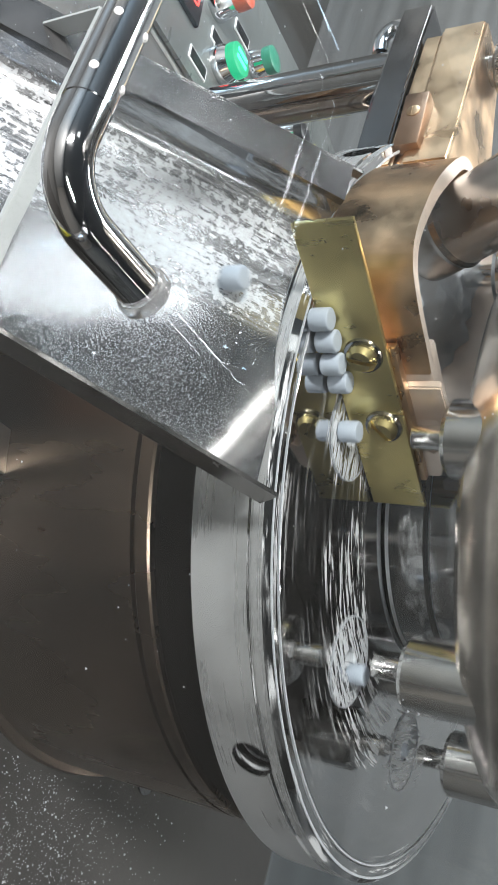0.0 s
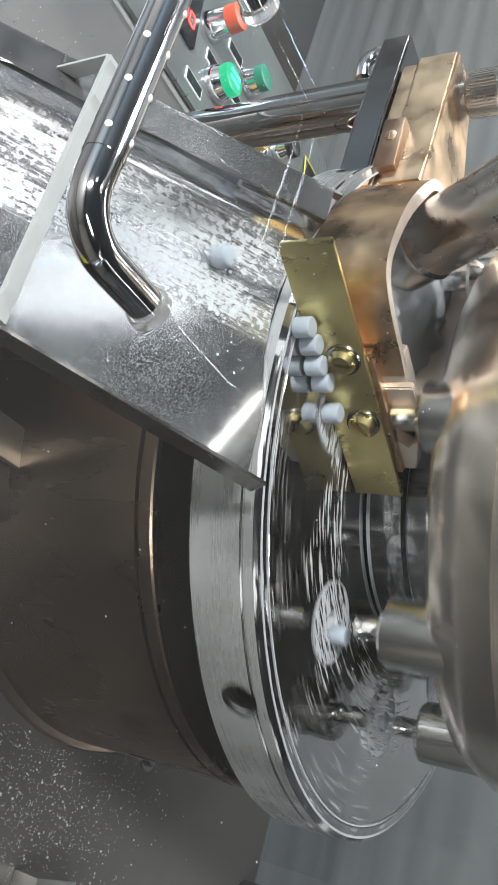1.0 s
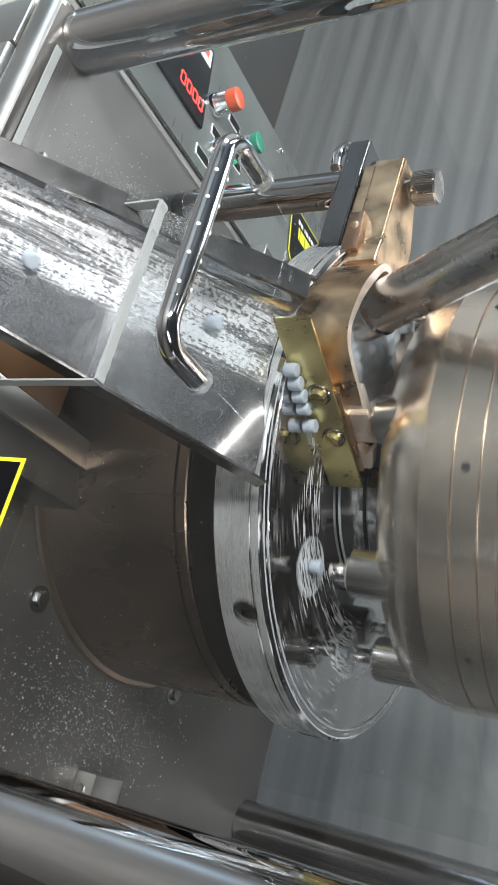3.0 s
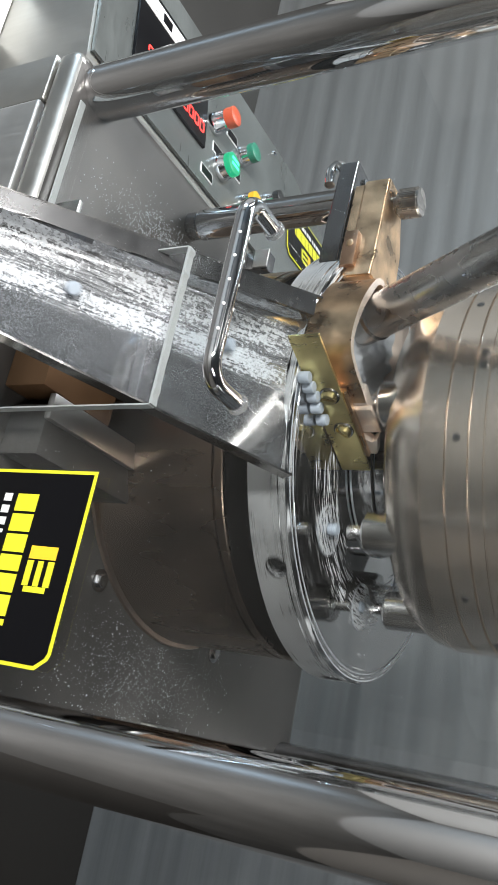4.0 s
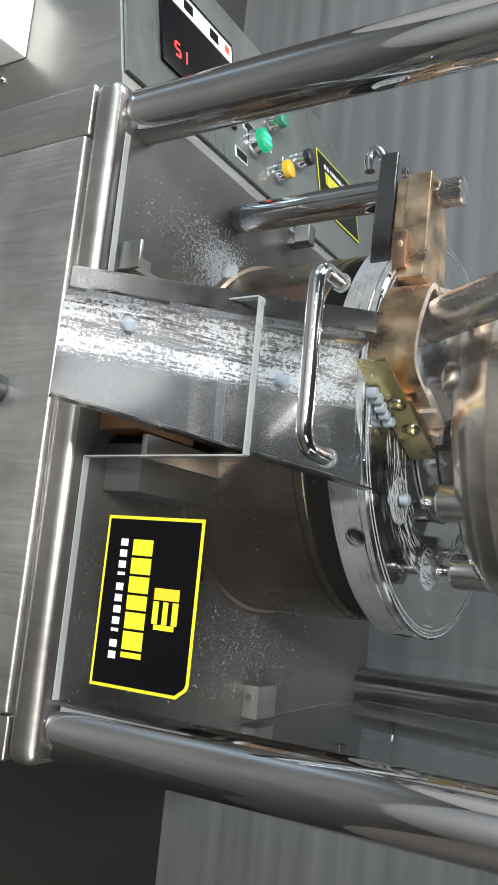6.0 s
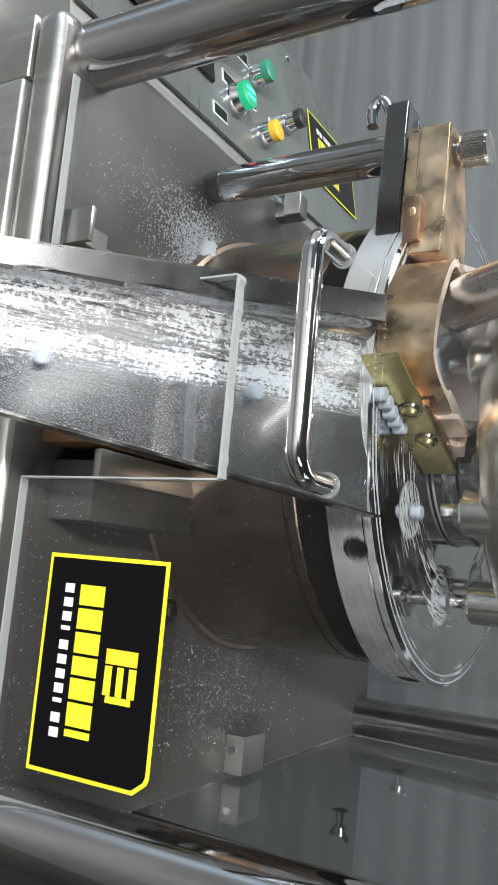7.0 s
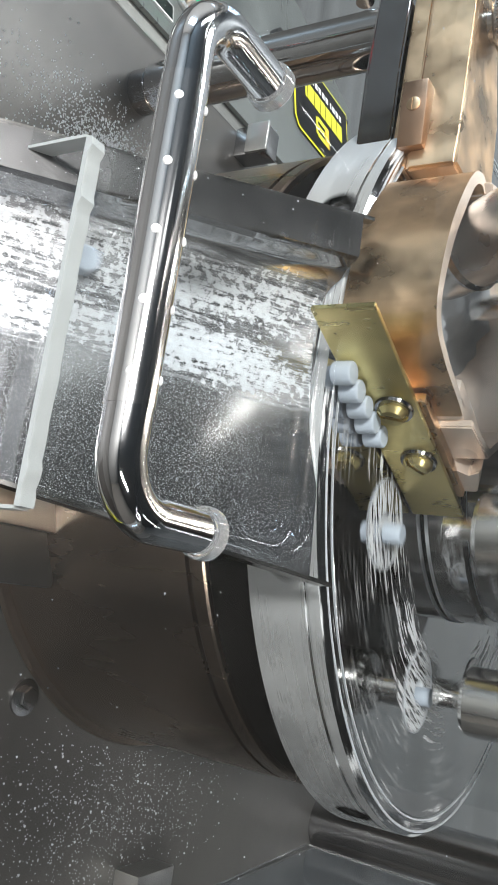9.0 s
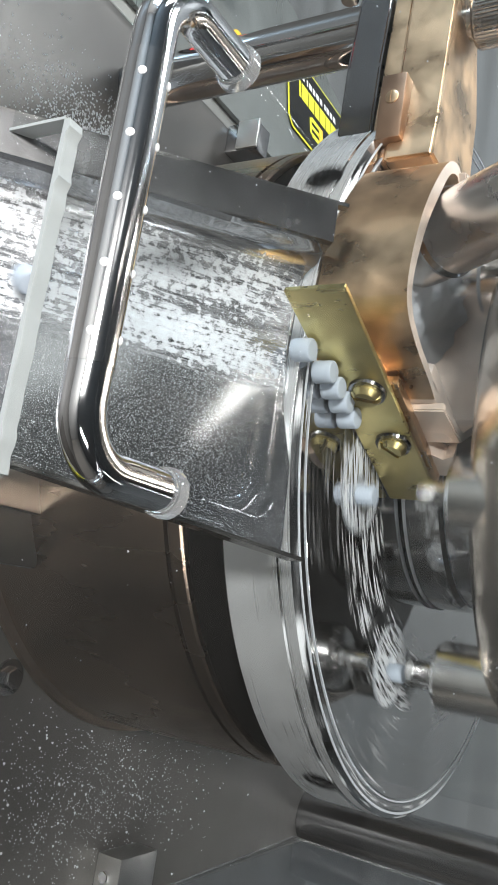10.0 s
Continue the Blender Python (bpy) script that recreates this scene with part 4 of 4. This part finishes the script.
def clip_block():
    c = thing("deck_clip", "small dark steel clip on the deck beside the post", "clip", pose(-0.213, -0.005, ZD))
    part("clip_body", box(-0.010, 0.010, -0.008, 0.008, 0, 0.024, 0.001), DARK_STEEL, c)
    part("clip_lip", box(-0.0102, 0.0102, -0.0105, -0.0082, 0.010, 0.026, 0.0006), STEEL, c)


SP0, SP1, SP2 = Vector((0.2780, -0.235, ZD)), Vector((0.2685, 0.240, ZD)), Vector((0.2765, -0.043, 1.095))


def side_guards():
    g = thing("side_guard", "smoky grey acrylic side guard with wing bolts", "guard")
    along = (SP1 - SP0).normalized()
    n = along.cross(SP2 - SP0).normalized()
    up = n.cross(along)
    up = up if up.z > 0 else -up
    m = Matrix((along, up, along.cross(up))).transposed().to_4x4()
    m.translation = SP0
    L = (SP1 - SP0).length
    p = part("pane", turned(box(0.10, L, 0.001, 0.26, -0.002, 0.002, 0), m), SMOKE, g, "smoky acrylic sheet", 0)
    p.visible_shadow = False
    for y, z in ((-0.018, 1.088), (0.132, 1.078)):
        s = (y - SP0.y) / along.y
        b = part("wing_bolt", lathe([(0, 0), (0.0060, 0), (0.0060, 0.0015), (0.0030, 0.0018), (0.0030, 0.012), (0.0052, 0.0125), (0.0046, 0.018), (0.0020, 0.019), (0, 0.019)], 24), GRIP, g, "chrome wing bolt on a short stem")
        b.matrix_world = Matrix.Translation((SP0.x + along.x * s + 0.0025, y, z)) @ pose(0, 0, 0, 0, 90, 0) @ pose(0, 0, 0, 0, 0, 30)
        for side in (1, -1):
            part("wing", extrude_plan([(side * 0.003, 0.0125), (side * 0.010, 0.0175), (side * 0.0115, 0.0205), (side * 0.0095, 0.0215), (side * 0.003, 0.0175)][::side], -0.0011, 0.0011, bevel=0.0004), GRIP, b).matrix_basis = pose(0, 0, 0, 90)
    k = thing("back_guard", "clear acrylic back guard standing on the deck", "guard")
    part("panel", box(-0.20, 0.215, 0.283, 0.287, ZD + 0.0005, 1.43, 0.0005), GLASS, k, "clear acrylic sheet", 0)
    return g


def grains(name, label, spots, seed, size=0.0006, count=900):
    """Loose powder grains, scattered as one body of stuff."""
    rnd = random.Random(seed)
    verts, faces = [], []
    for _ in range(count):
        p, s = spots(rnd), size * rnd.uniform(0.4, 1.3)
        k = len(verts)
        for d in ((1, 0, 0), (-0.5, 0.86, 0), (-0.5, -0.86, 0), (0, 0, 1.1)):
            verts.append((p[0] + d[0] * s, p[1] + d[1] * s, p[2] + d[2] * s))
        faces += [(k, k + 1, k + 3), (k + 1, k + 2, k + 3), (k + 2, k, k + 3), (k, k + 2, k + 1)]
    me = bpy.data.meshes.new(name)
    me.from_pydata(verts, [], faces)
    me.materials.append(POWDER)
    tagged(new(name, me), label, "powder", kind="stuff")


def near(cx, cy, sx, sy, z):
    def f(rnd):
        while True:
            x, y = rnd.gauss(cx, sx), rnd.gauss(cy, sy)
            if math.hypot(x, y) > 0.175 and -0.24 < x < 0.25 and -0.268 < y < 0.28:
                return x, y, z
    return f


def on_chute(rnd):
    u, v = min(0.97, max(0.05, rnd.gauss(0.65, 0.22))), rnd.uniform(0.10, 0.98)
    p = chute_floor(u, v) + CH_N * 0.0002
    return p


# ---- tablets ----
def tablet_mesh():
    r, h = 0.0042, 0.0040
    return mesh_of(lathe([(0, -h), (r * 0.86, -h + 0.0002), (r * 0.96, -h + 0.0005), (r, -h + 0.0009), (r, h - 0.0009), (r * 0.96, h - 0.0005), (r * 0.86, h - 0.0002), (0, h)], 24), TABLET, 30)


SPEED, PHASE = -183.75, 12.74     # degrees a second, degrees at the start
PITCH = 360 / STATIONS / abs(SPEED)


def turn_at(t):
    """The turret's angle; early and late in the clip it runs in small jerks."""
    k = round(t * 10)
    jerk = (3.3 if k % 2 else -3.1) if k <= 16 or k >= 85 else (-1.2 if 62 <= k <= 75 else 0.4)
    return PHASE + SPEED * t + jerk


S_DIE = 0.040                     # along the blade, where the dies pass under it


def tablet_pose(tau, k):
    """tau: seconds since the die brought this tablet to the blade. The pressed tablet rides in its die, slides out along the blade and down the chute."""
    rnd = random.Random(k)
    wob, spin = rnd.uniform(-1, 1), rnd.uniform(0, 90)
    hit_angle = -79.5
    ride = 1.50
    if tau < -ride:
        w = min(0.28, 0.006 + 0.0058 * (-tau - ride) / PITCH)
        p = PIPE_FOOT + PIPE_WAY * w
        return p, spin
    if tau < -0.14:
        a = radians(hit_angle - SPEED * 0 + SPEED * tau)
        up = -0.0046 + 0.0086 * min(1, max(0, (tau + 0.55) / 0.35))
        return Vector((RP * math.cos(a), RP * math.sin(a), ZT + up)), spin
    side = BN * 0.0056
    a = radians(hit_angle + SPEED * -0.14)
    start = Vector((RP * math.cos(a), RP * math.sin(a)))
    if tau < 0:
        f = (tau + 0.14) / 0.14
        q = start.lerp(B0 + BD * (S_DIE + 0.010) + side, f)
        return Vector((q.x, q.y, ZT + 0.0046)), spin + 40 * f
    run = 0.0092 / PITCH
    s = S_DIE + 0.010 + 0.012 * min(1, tau / 0.12) + run * max(0, tau - 0.12)
    s_end = 0.101
    if s < s_end:
        q = B0 + BD * s + side + BN * 0.0008 * wob
        return Vector((q.x, q.y, ZT + 0.0046)), spin + 300 * tau
    t_end = 0.12 + (s_end - S_DIE - 0.022) / run
    u = tau - t_end
    v = 0.06 + 1.1 * u + 1.6 * u * u
    if v < 1:
        uu = 0.42 + 0.10 * wob + 0.12 * wob * v
        f = min(1, u / 0.05)
        p = chute_floor(uu, v) + CH_N * 0.0048
        q = B0 + BD * s_end + side
        return Vector((q.x, q.y, ZT + 0.0046)).lerp(p, f), spin
    late = u - 0.49
    p = chute_floor(0.42 + 0.22 * wob, 1.0)
    z = max(0.0045, p.z - 0.5 * late - 4.9 * late * late)
    return Vector((p.x + 0.12 * wob * min(1, late), p.y - 0.45 * min(0.42, late), z)), spin


TABLETS = []


def tablets():
    me = tablet_mesh()
    for k in range(-9, 47):
        ob = new("tablet", me)
        tagged(ob, "small pale blue-white pressed tablet", "tablet", "tablets from the press")
        TABLETS.append((k, ob))


def tablet_rows(k):
    first = (PHASE + 79.5) % 45 / abs(SPEED)
    arrive = first + k * PITCH
    rows, t = [], 0.0
    while t < 10.001:
        p, spin = tablet_pose(t - arrive, k)
        tau = t - arrive
        slope = 36 if 1.3 < tau else 0
        rows.append((t, Matrix.Translation(p) @ pose(0, 0, 0, slope * min(1, max(0, (tau - 1.3) / 0.1)), 0, spin % 80)))
        t += 0.1
    # drop rows that repeat their neighbours
    keep = [rows[0]]
    for a, b, c in zip(rows, rows[1:], rows[2:]):
        if (b[1].translation - a[1].translation).length > 1e-6 or (c[1].translation - b[1].translation).length > 1e-6:
            keep.append(b)
    return keep + [rows[-1]]


# ---- build ----
room()
dark_floor_sheet()
cabinet()
pillar(-0.209, -0.255)
pillar(0.257, -0.257)
pillar(0.252, 0.262, DARK_PILLAR)
drum()
TURRET, PUNCHES = turret()
feed_shoe()
hopper_pipe()
scraper()
guide_post()
chute()
front_guard()
handle()
sticker(pose(0.1075, YP - 0.0054, 1.017), "black maker's sticker with yellow border on the guard")
sticker(Matrix.Translation((-0.378, 0.212, 0.9475)) @ pose(0, 0, 0, 0, -10.1, 0) @ pose(0, 0, 0, -90, 0, -90), "black and yellow maker's sticker on the console")
console()
small_fittings()
clip_block()
side_guards()
grains("powder_grains", "loose white powder grains on the deck", near(0.205, -0.03, 0.026, 0.06, ZD + 0.0001), 1, 0.00040, 1700)
grains("powder_grains", "coarse white powder grains on the deck", near(0.208, -0.06, 0.026, 0.075, ZD + 0.0001), 12, 0.00080, 190)
grains("powder_grains", "loose white powder grains on the deck", near(-0.138, -0.165, 0.018, 0.034, ZD + 0.0001), 2, 0.0006, 600)
grains("powder_grains", "loose white powder grains in the chute", on_chute, 3, 0.00018, 5200)
mound(-0.131, -0.104, ZD, 0.014, 0.004, "small heap of white powder on the steel deck", 9)
grains("powder_grains", "loose white powder grains on the deck", near(-0.134, -0.122, 0.014, 0.024, ZD + 0.0001), 7, 0.0007, 2600)


def on_pane(rnd):
    x, z = rnd.uniform(0.07, 0.235), ZD + 0.01 + abs(rnd.gauss(0, 0.06))
    return x, YP - 0.0053, z


def on_pane_high(rnd):
    return rnd.uniform(-0.17, 0.21), YP - 0.0053, rnd.uniform(1.13, 1.32)


grains("powder_dust", "fine white dust on the acrylic guard", on_pane, 4, 0.00033, 420)
grains("powder_dust", "fine white dust on the acrylic guard", on_pane_high, 5, 0.00026, 260)
tablets()


# ---- what moves ----
def punch_lift(angle):
    """Height of a punch tip over the table by its place round the turret, degrees."""
    a = (angle + 180) % 360 - 180
    low, high = 0.008, 0.026
    if a > -20:
        f = min(1, max(0, (a - 10) / 60))
        return low + (0.002 - low) * f if a < 150 else low
    f = min(1, (-20 - a) / 60)
    return low + (high - low) * f * f * (3 - 2 * f)


def motions():
    walk(TURRET, [(i * 0.1, pose(0, 0, 0, 0, 0, turn_at(i * 0.1))) for i in range(101)])
    for k, p in enumerate(PUNCHES):
        a = k * 45
        walk(p, [(i * 0.1, pose(RP * math.cos(radians(a)), RP * math.sin(radians(a)), ZT + punch_lift(a + turn_at(i * 0.1)))) for i in range(101)])
    for k, ob in TABLETS:
        walk(ob, tablet_rows(k))


motions()
